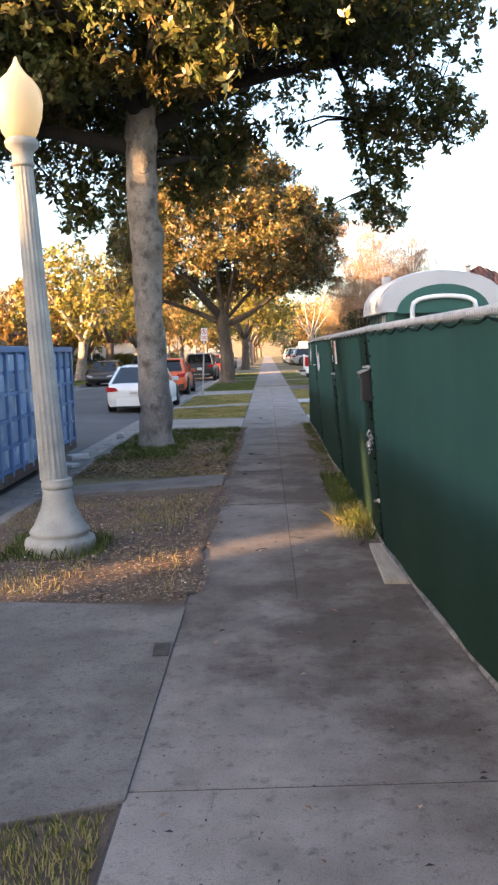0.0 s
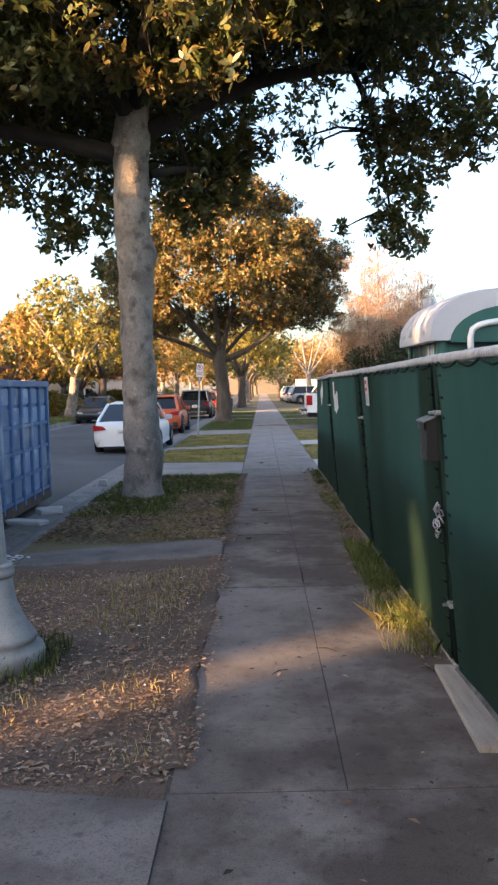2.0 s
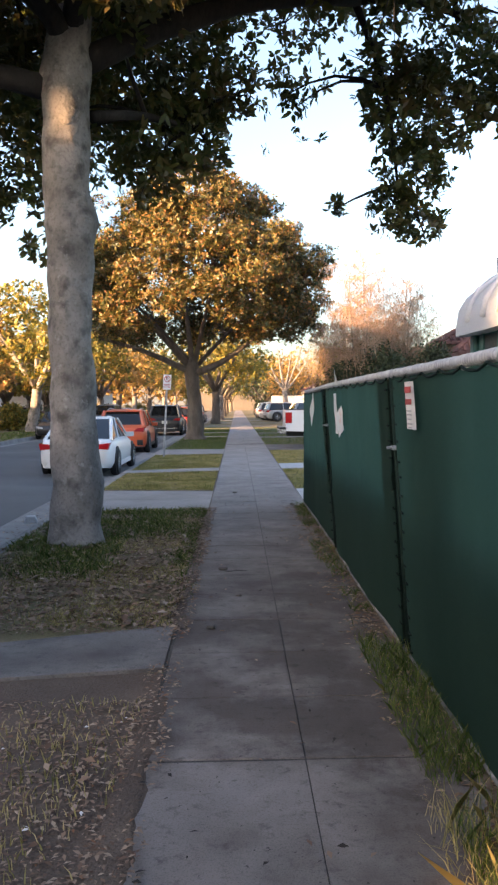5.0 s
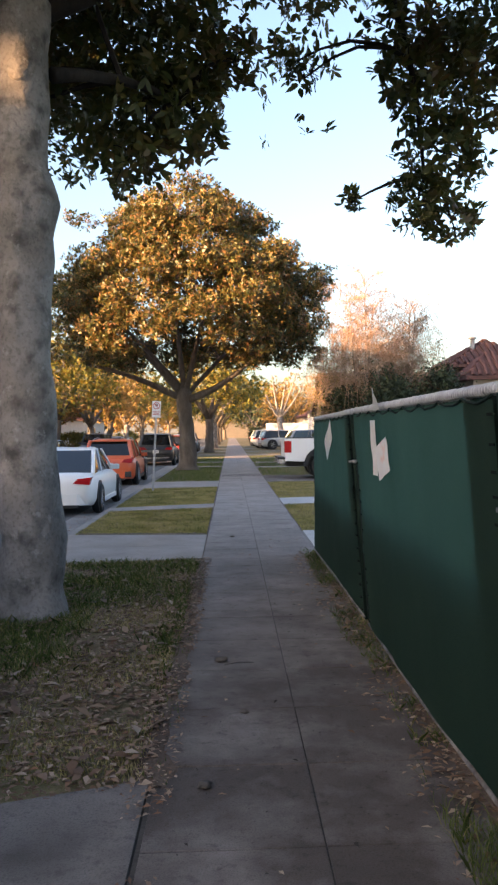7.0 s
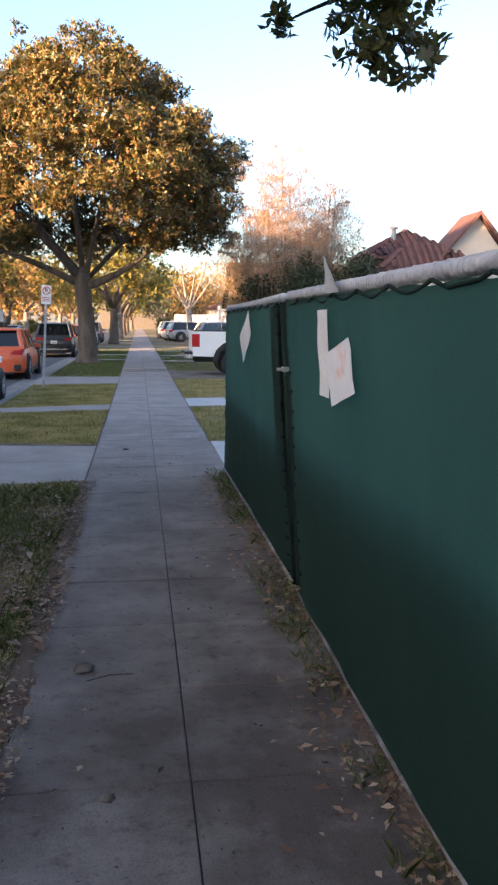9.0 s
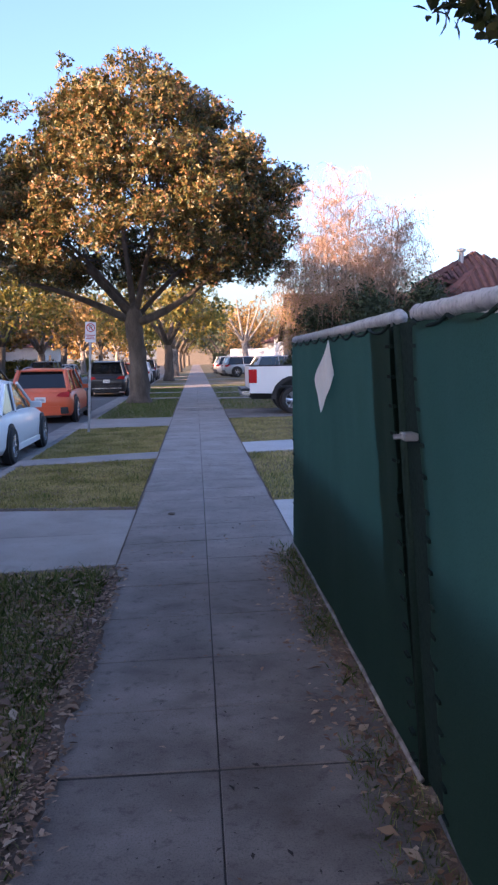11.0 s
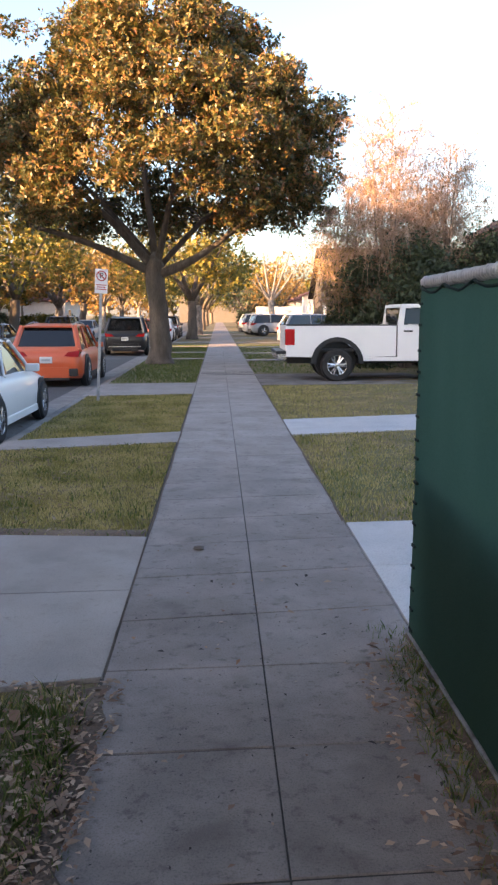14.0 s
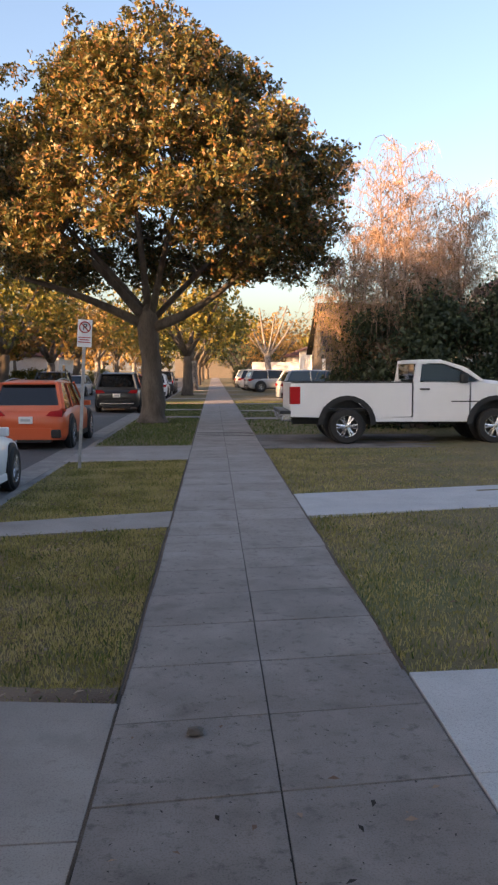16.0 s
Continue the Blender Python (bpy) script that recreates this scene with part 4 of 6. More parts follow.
def car(name, label, at, rz, colour, L=4.6, W=1.80, H=1.47, kind="sedan", detail=True, glass=None, group="parked cars"):
    """A car that faces local +y, with its foot at the middle of the ground between its wheels."""
    glass = glass or M_GLASSD
    th = thing(name, label, "car", at, rz, group)
    h, hw = L / 2, W / 2
    tall = kind in ("suv", "hatch")
    belt = H * (0.60 if tall else 0.62)
    gc = H * 0.14
    deck = belt * (1.0 if tall else 1.01)
    st = [(-h, 0.80, H * 0.30, belt * 0.80), (-h + 0.06, 0.90, gc + 0.06, deck * 0.95), (-h + 0.35, 0.975, gc, deck), (-h * 0.5, 1.0, gc, deck), (0, 1.0, gc, belt), (h * 0.42, 1.0, gc, belt * 0.97), (h * 0.62, 0.985, gc, belt * 0.90), (h - 0.30, 0.93, gc, belt * 0.80), (h - 0.06, 0.80, gc + 0.05, belt * 0.70), (h, 0.70, H * 0.24, belt * 0.58)]
    rings = []
    for y, k, z0, z1 in st:
        w = hw * k
        zm = z0 + (z1 - z0) * 0.55
        half = [(w * 0.90, z0), (w * 0.985, z0 + (z1 - z0) * 0.18), (w, zm), (w * 0.965, z0 + (z1 - z0) * 0.86), (w * 0.88, z1), (w * 0.5, z1 + 0.012)]
        rings.append([(a, y, z) for a, z in half] + [(-a, y, z) for a, z in half[::-1]])
    part("body", loft(bmesh.new(), rings), colour, th, smooth=True)
    if kind == "sedan":
        lo, hi = (-h * 0.80, h * 0.44), (-h * 0.36, h * 0.06)
    elif kind == "hatch":
        lo, hi = (-h + 0.10, h * 0.46), (-h + 0.50, h * 0.10)
    else:
        lo, hi = (-h + 0.10, h * 0.46), (-h + 0.42, h * 0.14)
    wb, wt = hw * 0.90, hw * 0.70
    top = H - 0.03

    def outline(t, y0, y1, z, w):
        return [(-w, y0, z), (-w * 0.98, (y0 + y1) / 2, z + t), (-w * 0.92, y1, z), (w * 0.92, y1, z), (w * 0.98, (y0 + y1) / 2, z + t), (w, y0, z)]

    part("glasshouse", loft(bmesh.new(), [outline(0, lo[0], lo[1], belt - 0.02, wb), outline(0.02, hi[0] - 0.05, hi[1] + 0.1, top - 0.03, wt * 1.03)]), glass, th, "dark window glass")
    part("roof", loft(bmesh.new(), [outline(0.02, hi[0] - 0.06, hi[1] + 0.10, top - 0.04, wt * 1.05), outline(0.03, hi[0] - 0.02, hi[1] + 0.04, top - 0.005, wt * 0.99), outline(0.03, hi[0] + 0.12, hi[1] - 0.12, top + 0.022, wt * 0.80)]), colour, th, smooth=False)
    for s in (-1, 1):
        for (ya, yb, r) in ((lo[0], hi[0] - 0.05, 0.075 if tall else 0.045), (lo[1] - 0.02, hi[1] + 0.09, 0.03), ((lo[0] * 0.35 + lo[1] * 0.65) - L * 0.15, (hi[0] + hi[1]) / 2 - 0.02, 0.028)):
            part("pillar", tube(bmesh.new(), [(s * wb * 1.0, ya, belt - 0.02), (s * wt * 1.045, yb, top - 0.03)], r, 6), colour, th)
        if tall and detail:
            part("roof_rail", tube(bmesh.new(), bend((s * wt * 0.92, hi[0] + 0.1, top + 0.02), (s * wt * 0.92, hi[1] - 0.05, top + 0.01), 0.06, 7), 0.016, 6), M_GREYP, th)
        part("mirror", box(bmesh.new(), (s * hw * 0.94 - 0.03, lo[1] - 0.45, belt - 0.02), (s * hw * 1.12 + 0.03 * s, lo[1] - 0.33, belt + 0.11), 0.02), colour, th)
        part("sill", box(bmesh.new(), (s * hw * 0.93 - 0.04, -h * 0.48, gc - 0.02), (s * hw * 0.95 + 0.04, h * 0.50, gc + 0.10), 0.015), M_BLACK if tall else colour, th)
        for y in (-h * 0.60, h * 0.62):
            r = H * (0.235 if tall else 0.225)
            part("wheel_arch", lathe(bmesh.new(), [(r * 1.16, -0.05), (r * 1.16, 0.05), (r * 1.0, 0.056)], 22, 0, "x"), M_BLACK, th).location = (s * (hw - 0.05), y, r * 1.05)
            wheel(th, s * (hw - 0.06), y, r, 0.21, s)
        lz = belt * (0.90 if tall else 0.84)
        part("tail_lamp", prism(bmesh.new(), [(s * hw * 0.50, lz - 0.055), (s * hw * 0.90, lz - 0.08), (s * hw * 0.93, lz + 0.08), (s * hw * 0.62, lz + 0.05)][::s], -h - 0.012, -h + 0.40, "y"), M_LENS, th, "red lamp lens")
        part("head_lamp", prism(bmesh.new(), [(s * hw * 0.42, belt * 0.60), (s * hw * 0.80, belt * 0.64), (s * hw * 0.84, belt * 0.76), (s * hw * 0.50, belt * 0.70)][::s], h - 0.34, h - 0.015, "y"), M_LENSW, th, "clear lamp lens")
    part("rear_bumper", loft(bmesh.new(), [[(x * hw, -h - d, z) for x, d, z in ((-0.86, -0.10, zz), (-0.6, 0.035, zz), (0.6, 0.035, zz), (0.86, -0.10, zz), (0.8, -0.25, zz), (-0.8, -0.25, zz))] for zz in (gc + 0.04, gc + 0.13, H * 0.33)]), M_BLACK if kind == "suv" else colour, th, smooth=False)
    if kind == "suv":
        part("bumper_strip", box(bmesh.new(), (-hw * 0.75, -h - 0.045, H * 0.235), (hw * 0.75, -h + 0.1, H * 0.26), 0.006), M_CHROME, th, "chrome strip")
    if kind == "hatch":
        for s in (-1, 1):
            part("corner_vent", box(bmesh.new(), (s * hw * 0.72 - 0.13, -h - 0.02, gc + 0.07), (s * hw * 0.72 + 0.13, -h + 0.2, gc + 0.27), 0.03), M_BLACK, th, "black corner vent")
    part("bumper_valance", box(bmesh.new(), (-hw * 0.62, -h - 0.02, gc - 0.03), (hw * 0.62, -h + 0.2, gc + 0.09), 0.02), M_BLACK, th)
    pz = belt * (0.74 if tall else 0.70)
    part("number_plate", box(bmesh.new(), (-0.155, -h - 0.028, pz - 0.08), (0.155, -h + 0.05, pz + 0.08), 0.006), M_PAPER, th, "pale number plate")
    part("plate_bar", box(bmesh.new(), (-0.11, -h - 0.031, pz - 0.028), (0.11, -h - 0.026, pz + 0.028)), M_GREYP, th)
    if tall:
        part("rear_window", loft(bmesh.new(), [[(-wb * 0.74, lo[0] - 0.02, belt + 0.09), (wb * 0.74, lo[0] - 0.02, belt + 0.09), (wb * 0.74, lo[0] + 0.05, belt + 0.09), (-wb * 0.74, lo[0] + 0.05, belt + 0.09)], [(-wt * 0.85, hi[0] - 0.10, top - 0.09), (wt * 0.85, hi[0] - 0.10, top - 0.09), (wt * 0.85, hi[0] - 0.03, top - 0.09), (-wt * 0.85, hi[0] - 0.03, top - 0.09)]]), M_GLASSD, th, "dark rear window")
        part("tailgate", loft(bmesh.new(), [[(-wb * 0.99, lo[0] - 0.03, belt - 0.04), (wb * 0.99, lo[0] - 0.03, belt - 0.04), (wb * 0.99, lo[0] + 0.08, belt - 0.04), (-wb * 0.99, lo[0] + 0.08, belt - 0.04)], [(-wb * 0.96, lo[0] - 0.005, belt + 0.085), (wb * 0.96, lo[0] - 0.005, belt + 0.085), (wb * 0.96, lo[0] + 0.1, belt + 0.085), (-wb * 0.96, lo[0] + 0.1, belt + 0.085)]]), colour, th)
        part("spoiler", box(bmesh.new(), (-wt * 0.95, hi[0] - 0.16, top - 0.055), (wt * 0.95, hi[0] + 0.1, top - 0.01), 0.015), colour, th)
    return th


P_WHITE, P_ORANGE, P_BLACKC, P_SILVER, P_DARK, P_BLUE, P_REDC = paint("white car paint", (0.78, 0.78, 0.78)), paint("orange car paint", (0.64, 0.105, 0.032)), paint("black car paint", (0.012, 0.012, 0.014)), paint("silver car paint", (0.34, 0.36, 0.38)), paint("charcoal car paint", (0.04, 0.042, 0.05)), paint("blue paint", (0.02, 0.06, 0.22)), paint("dull red car paint", (0.20, 0.06, 0.05))
RZ = -0.16
car("white_sedan", "white four-door sedan parked at the kerb", (-4.25, 27.5, RZ), 0, P_WHITE, 4.85, 1.83, 1.46, "sedan")
car("orange_hatchback", "orange small crossover hatchback parked at the kerb", (-4.5, 37.3, RZ), 0, P_ORANGE, 4.45, 1.80, 1.58, "hatch")
car("black_suv", "black sport utility vehicle parked with red rear lamps", (-4.35, 53.7, RZ), 0, P_BLACKC, 4.7, 1.90, 1.72, "suv")
car("red_hatchback", "dull red hatchback parked along the kerb", (-4.2, 62.0, RZ), 0, P_REDC, 4.4, 1.8, 1.6, "hatch", False)
car("white_hatchback", "small white hatchback parked along the kerb", (-4.0, 70.0, RZ), 0, P_WHITE, 4.2, 1.75, 1.6, "hatch", False)
car("grey_suv", "grey sport utility vehicle parked far down the street", (-4.1, 80, RZ), 0, P_DARK, 4.7, 1.9, 1.75, "suv", False)
car("black_sedan", "shiny black sedan parked facing the other way", (-9.75, 49.4, RZ), 180, P_BLACKC, 4.6, 1.78, 1.47, "sedan", False)
car("dark_suv", "dark sport utility vehicle across the street", (-9.9, 66, RZ), 180, P_DARK, 4.8, 1.9, 1.75, "suv", False)
car("silver_sedan", "silver sedan parked across the street", (-9.9, 75, RZ), 180, P_SILVER, 4.6, 1.8, 1.47, "sedan", False)
car("tan_sedan", "bronze sedan on the far driveway", (-15.2, 62, 0.0), 90, paint("bronze car paint", (0.16, 0.10, 0.08)), 4.7, 1.8, 1.45, "sedan", False)
car("silver_suv", "silver sport utility vehicle on a front driveway", (4.5, 80, 0.02), -80, P_SILVER, 4.6, 1.85, 1.68, "suv", False)
car("silver_suv", "silver sport utility vehicle beside another on the driveway", (3.9, 84.5, 0.02), -80, P_SILVER, 4.6, 1.85, 1.70, "suv", False)
car("pale_blue_suv", "pale silver crossover on a driveway behind the pickup", (5.4, 59.5, 0.02), -82, P_SILVER, 4.6, 1.85, 1.66, "hatch", False, M_GLASSB)


def pickup(at, rz):
    """Regular-cab pickup, facing local +y; foot under the middle of the rear axle."""
    th = thing("pickup_truck", "white full-size pickup truck with black wheel-arch flares on the driveway", "pickup truck", at, rz, "parked cars")
    hw, T = 1.0, 0.0
    # bed sides with a real hollow
    side = [(-1.28, 0.62), (-1.28, 1.38), (1.75, 1.38), (1.75, 0.62), (0.62, 0.60), (0.55, 0.82), (0.36, 0.99), (0.0, 1.05), (-0.36, 0.99), (-0.55, 0.82), (-0.62, 0.60)]
    for s in (-1, 1):
        part("bed_side", prism(bmesh.new(), side[::-1], s * hw - 0.05, s * hw + 0.02, "x"), P_WHITE, th)
        part("bed_rail", box(bmesh.new(), (s * hw - 0.075, -1.27, 1.375), (s * hw + 0.025, 1.74, 1.40), 0.008), M_BLACK, th)
        fl = [(0.66 * math.cos(math.pi * k / 12), 0.44 + 0.66 * math.sin(math.pi * k / 12)) for k in range(13)]
        fi = [(0.54 * math.cos(math.pi * k / 12), 0.44 + 0.56 * math.sin(math.pi * k / 12)) for k in range(12, -1, -1)]
        part("arch_flare", prism(bmesh.new(), fl + fi, s * hw + 0.012, s * (hw + 0.06), "x"), M_BLACK, th, "black plastic wheel-arch flare")
        fl2 = part("arch_flare", prism(bmesh.new(), fl + fi, s * hw + 0.012, s * (hw + 0.06), "x"), M_BLACK, th, "black plastic wheel-arch flare")
        fl2.location = (0, 3.40, 0)
        part("tail_lamp", box(bmesh.new(), (s * (hw - 0.13) - 0.08, -1.295, 0.90), (s * (hw - 0.03) + 0.06, -1.06, 1.30), 0.02), M_LENS, th, "tall red lamp lens")
        for y in (0, 3.40):
            wheel(th, s * (hw - 0.10), y, 0.40, 0.27, s, 6)
        part("wheel_well", lathe(bmesh.new(), [(0.52, -0.16), (0.52, 0.16)], 20, 0, "x"), M_BLACK, th).location = (s * (hw - 0.47), 0, 0.50)
        part("wheel_well", lathe(bmesh.new(), [(0.52, -0.16), (0.52, 0.16)], 20, 0, "x"), M_BLACK, th).location = (s * (hw - 0.47), 3.4, 0.50)
        # cab side: door with window opening
        door = [(1.79, 0.58), (2.86, 0.58), (2.86, 1.40), (1.79, 1.40)]
        part("door", prism(bmesh.new(), door[::-1], s * hw - 0.05, s * hw + 0.02, "x"), P_WHITE, th)
        part("door_handle", box(bmesh.new(), (s * (hw + 0.02) - 0.02, 1.93, 1.22), (s * (hw + 0.02) + 0.02, 2.15, 1.26), 0.008), M_BLACK, th)
        part("badge", box(bmesh.new(), (s * (hw + 0.022) - 0.003, 2.62, 0.95), (s * (hw + 0.022) + 0.003, 3.0, 0.975)), M_BLACK, th)
        fender = [(2.88, 0.58), (2.88, 1.40), (4.35, 1.28), (4.42, 1.05), (4.42, 0.65), (3.98, 0.60), (3.90, 0.84), (3.74, 1.0), (3.4, 1.05), (3.05, 1.0), (2.93, 0.84)]
        part("front_fender", prism(bmesh.new(), fender, s * hw - 0.05, s * hw + 0.02, "x"), P_WHITE, th)
        win = [(1.93, 1.42), (2.98, 1.42), (2.72, 1.66), (2.42, 1.80), (1.97, 1.80)]
        part("side_window", prism(bmesh.new(), win, s * (hw - 0.06), s * (hw - 0.03), "x"), M_GLASSB, th, "pale side window")
        part("mirror", box(bmesh.new(), (s * (hw + 0.10) - 0.09, 2.72, 1.38), (s * (hw + 0.10) + 0.09, 2.82, 1.60), 0.03), M_BLACK, th, "black door mirror")
        part("rocker", box(bmesh.new(), (s * hw - 0.06, 0.62, 0.50), (s * hw + 0.01, 2.86, 0.60), 0.01), P_WHITE, th)
        part("under_shadow_rail", box(bmesh.new(), (s * 0.45 - 0.05, -1.2, 0.42), (s * 0.45 + 0.05, 4.3, 0.58), 0.01), M_BLACK, th)
        roofp = [(1.79, 1.40), (1.93, 1.40), (1.97, 1.82), (2.44, 1.82), (2.75, 1.68), (3.04, 1.42), (3.16, 1.42), (2.80, 1.74), (2.48, 1.88), (1.86, 1.90)]
        part("cab_frame", prism(bmesh.new(), roofp[::-1], s * (hw - 0.10), s * (hw - 0.0), "x"), P_WHITE, th)
    part("tailgate", box(bmesh.new(), (-hw + 0.06, -1.29, 0.66), (hw - 0.06, -1.22, 1.38), 0.012), P_WHITE, th)
    part("bed_floor", box(bmesh.new(), (-hw + 0.05, -1.22, 0.74), (hw - 0.05, 1.74, 0.80)), M_BLACK, th)
    part("bed_front", box(bmesh.new(), (-hw + 0.05, 1.70, 0.7), (hw - 0.05, 1.76, 1.39)), P_WHITE, th)
    part("rear_bumper", box(bmesh.new(), (-hw - 0.02, -1.50, 0.52), (hw + 0.02, -1.26, 0.74), 0.04), M_CHROME, th, "dull chrome step bumper")
    part("bumper_pad", box(bmesh.new(), (-hw - 0.03, -1.52, 0.68), (hw + 0.03, -1.27, 0.76), 0.02), M_BLACK, th)
    part("roof", loft(bmesh.new(), [[(-0.93, 1.84, 1.82), (0.93, 1.84, 1.82), (0.93, 2.55, 1.84), (-0.93, 2.55, 1.84)], [(-0.86, 1.92, 1.91), (0.86, 1.92, 1.91), (0.86, 2.42, 1.91), (-0.86, 2.42, 1.91)]]), P_WHITE, th)
    part("rear_window", box(bmesh.new(), (-0.80, 1.84, 1.44), (0.80, 1.87, 1.80)), M_GLASSD, th, "rear cab window")
    part("windscreen", prism(bmesh.new(), [(2.50, 1.84), (2.54, 1.86), (3.14, 1.44), (3.10, 1.42)], -0.86, 0.86, "x"), M_GLASSB, th, "windscreen")
    part("cab_floor", box(bmesh.new(), (-0.92, 1.8, 0.55), (0.92, 2.9, 0.66)), M_BLACK, th)
    part("seat", box(bmesh.new(), (-0.8, 1.9, 0.66), (0.8, 2.1, 1.42), 0.05), M_BLACK, th)
    part("hood", loft(bmesh.new(), [[(-0.98, 2.9, 1.36), (0.98, 2.9, 1.36), (0.86, 3.15, 1.46), (-0.86, 3.15, 1.46)], [(-0.98, 4.38, 1.20), (0.98, 4.38, 1.20), (0.84, 4.36, 1.33), (-0.84, 4.36, 1.33)]]), P_WHITE, th)
    part("grille", box(bmesh.new(), (-0.9, 4.38, 0.72), (0.9, 4.46, 1.20), 0.03), M_CHROME, th)
    part("front_bumper", box(bmesh.new(), (-1.0, 4.36, 0.45), (1.0, 4.58, 0.70), 0.04), M_CHROME, th)
    for ob in th.children:
        if ob.location.length < 0.01 and not ob.name.startswith("arch_flare"):
            for v in ob.data.vertices:
                v.co.y = float(np.interp(v.co.y, (-9, 0.7, 1.75, 2.6, 2.95, 9), (-9, 0.7, 1.47, 2.34, 2.95, 9)))
    return th


pickup((2.75, 35.85, 0.0), -90)

# ---- street furniture at the kerb ----
sgn = thing("no_parking_sign", "white no-parking sign on a leaning galvanised post", "road sign", (-2.56, 30.4, -0.03))
sgn.rotation_euler = (0, radians(3.2), radians(8))
part("post", box(bmesh.new(), (-0.028, -0.015, 0), (0.028, 0.015, 2.50), 0.004), M_GALV, sgn)
plate = part("plate", box(bmesh.new(), (-0.12, -0.022, 2.09), (0.12, -0.017, 2.55), 0.0), M_WHITE, sgn, "white rectangular plate")
part("ring", tube(bmesh.new(), [(0.088 * math.cos(a), -0.026, 2.42 + 0.088 * math.sin(a)) for a in [2 * math.pi * k / 28 for k in range(29)]], 0.010, 6, False), M_RED, sgn, "red prohibition ring")
part("bar", tube(bmesh.new(), [(-0.06, -0.026, 2.48), (0.06, -0.026, 2.36)], 0.010, 6), M_RED, sgn)
fc = bpy.data.curves.new("letter", "FONT")
fc.body, fc.size, fc.align_x, fc.align_y, fc.extrude = "P", 0.15, "CENTER", "CENTER", 0.001
tmp = bpy.data.objects.new("letter", fc)
pm = bpy.data.meshes.new_from_object(tmp)
bpy.data.objects.remove(tmp)
pm.materials.append(M_BLACK)
lt = new("letter", pm)
lt.parent = sgn
lt.matrix_basis = pose(0, -0.0245, 2.42, 90, 0, 0)
for z, w in ((2.25, 0.10), (2.21, 0.08), (2.17, 0.10)):
    part("text_bar", box(bmesh.new(), (-w, -0.0255, z - 0.008), (w, -0.0225, z + 0.008)), M_RED, sgn)

# roll-off container at the kerb
dump = thing("roll_off_container", "faded blue ribbed steel roll-off waste container in the road", "container", (-3.78, 15.25, -0.16), 1.5)
X0, Y0, HT = -2.35, -6.9, 1.99
part("floor_frame", box(bmesh.new(), (X0, Y0, 0.12), (0, 0, 0.26), 0.01), M_RUST, dump, "rusty steel floor frame")
part("wall_panel", box(bmesh.new(), (-0.075, Y0, 0.26), (-0.055, 0, HT - 0.06)), M_BLUE, dump)
part("wall_panel", box(bmesh.new(), (X0, Y0, 0.26), (X0 + 0.02, 0, HT - 0.06)), M_BLUE, dump)
part("end_panel", box(bmesh.new(), (X0, -0.06, 0.26), (0, -0.04, HT - 0.06)), M_BLUE, dump)
part("end_panel", box(bmesh.new(), (X0, Y0, 0.26), (0, Y0 + 0.02, HT - 0.06)), M_BLUE, dump)
for x in (0, X0 + 0.09):
    part("top_rail", box(bmesh.new(), (x - 0.09, Y0 - 0.02, HT - 0.09), (x + 0.012, 0.02, HT), 0.012), M_BLUE, dump)
for y in (0.0, Y0 + 0.1):
    part("top_rail", box(bmesh.new(), (X0 + 0.1, y - 0.10, HT - 0.087), (-0.09, y, HT - 0.003), 0.012), M_BLUE, dump)
ZR = (0.30, 0.62, 0.98, 1.34, 1.62)
for k in range(14):
    y = -0.04 - k * 0.527
    part("rib", box(bmesh.new(), (-0.06, y - 0.045, 0.2), (0.004, y + 0.045, HT - 0.08), 0.012), M_BLUE, dump)
    if k < 13:
        for z0, z1 in zip(ZR, (*ZR[1:], HT - 0.1)):
            part("panel_field", box(bmesh.new(), (-0.06, y - 0.475, z0 + 0.03), (-0.038, y - 0.05, z1 - 0.02), 0.006), M_BLUE_P, dump)
for z in ZR[:-1]:
    part("cross_rail", box(bmesh.new(), (-0.058, Y0, z - 0.03), (-0.012, -0.02, z + 0.025), 0.008), M_BLUE, dump)
for y in (-0.6, -3.4, -6.2):
    for x in (-0.5, X0 + 0.5):
        part("roller", lathe(bmesh.new(), [(0.07, -0.1), (0.07, 0.1)], 12, 0, "x"), M_RUST, dump).location = (x, y, 0.075)

# broken slab and litter by the kerb
for (x, y, s, rz, label) in ((-3.25, 13.1, (0.34, 0.26, 0.09), 25, "broken concrete slab lying on the kerb"), (-3.32, 12.2, (0.5, 0.2, 0.07), -20, "flat grey concrete piece on the kerb"), (-3.15, 16.4, (0.16, 0.12, 0.10), 10, "small pale concrete lump on the kerb")):
    bm = bmesh.new()
    box(bm, (-s[0] / 2, -s[1] / 2, 0), (s[0] / 2, s[1] / 2, s[2]), 0.02)
    for v in bm.verts:
        v.co += Vector((noise.noise(v.co * 9), noise.noise(v.co * 9 + Vector((5, 0, 0))), 0)) * 0.05
    ob = part("concrete_chunk", bm, M_CONC_NEW, None)
    ob.matrix_world = pose(x, y, -0.012, 0, 0, rz)
    tagged(ob, label, "rubble", "rubble by the kerb")

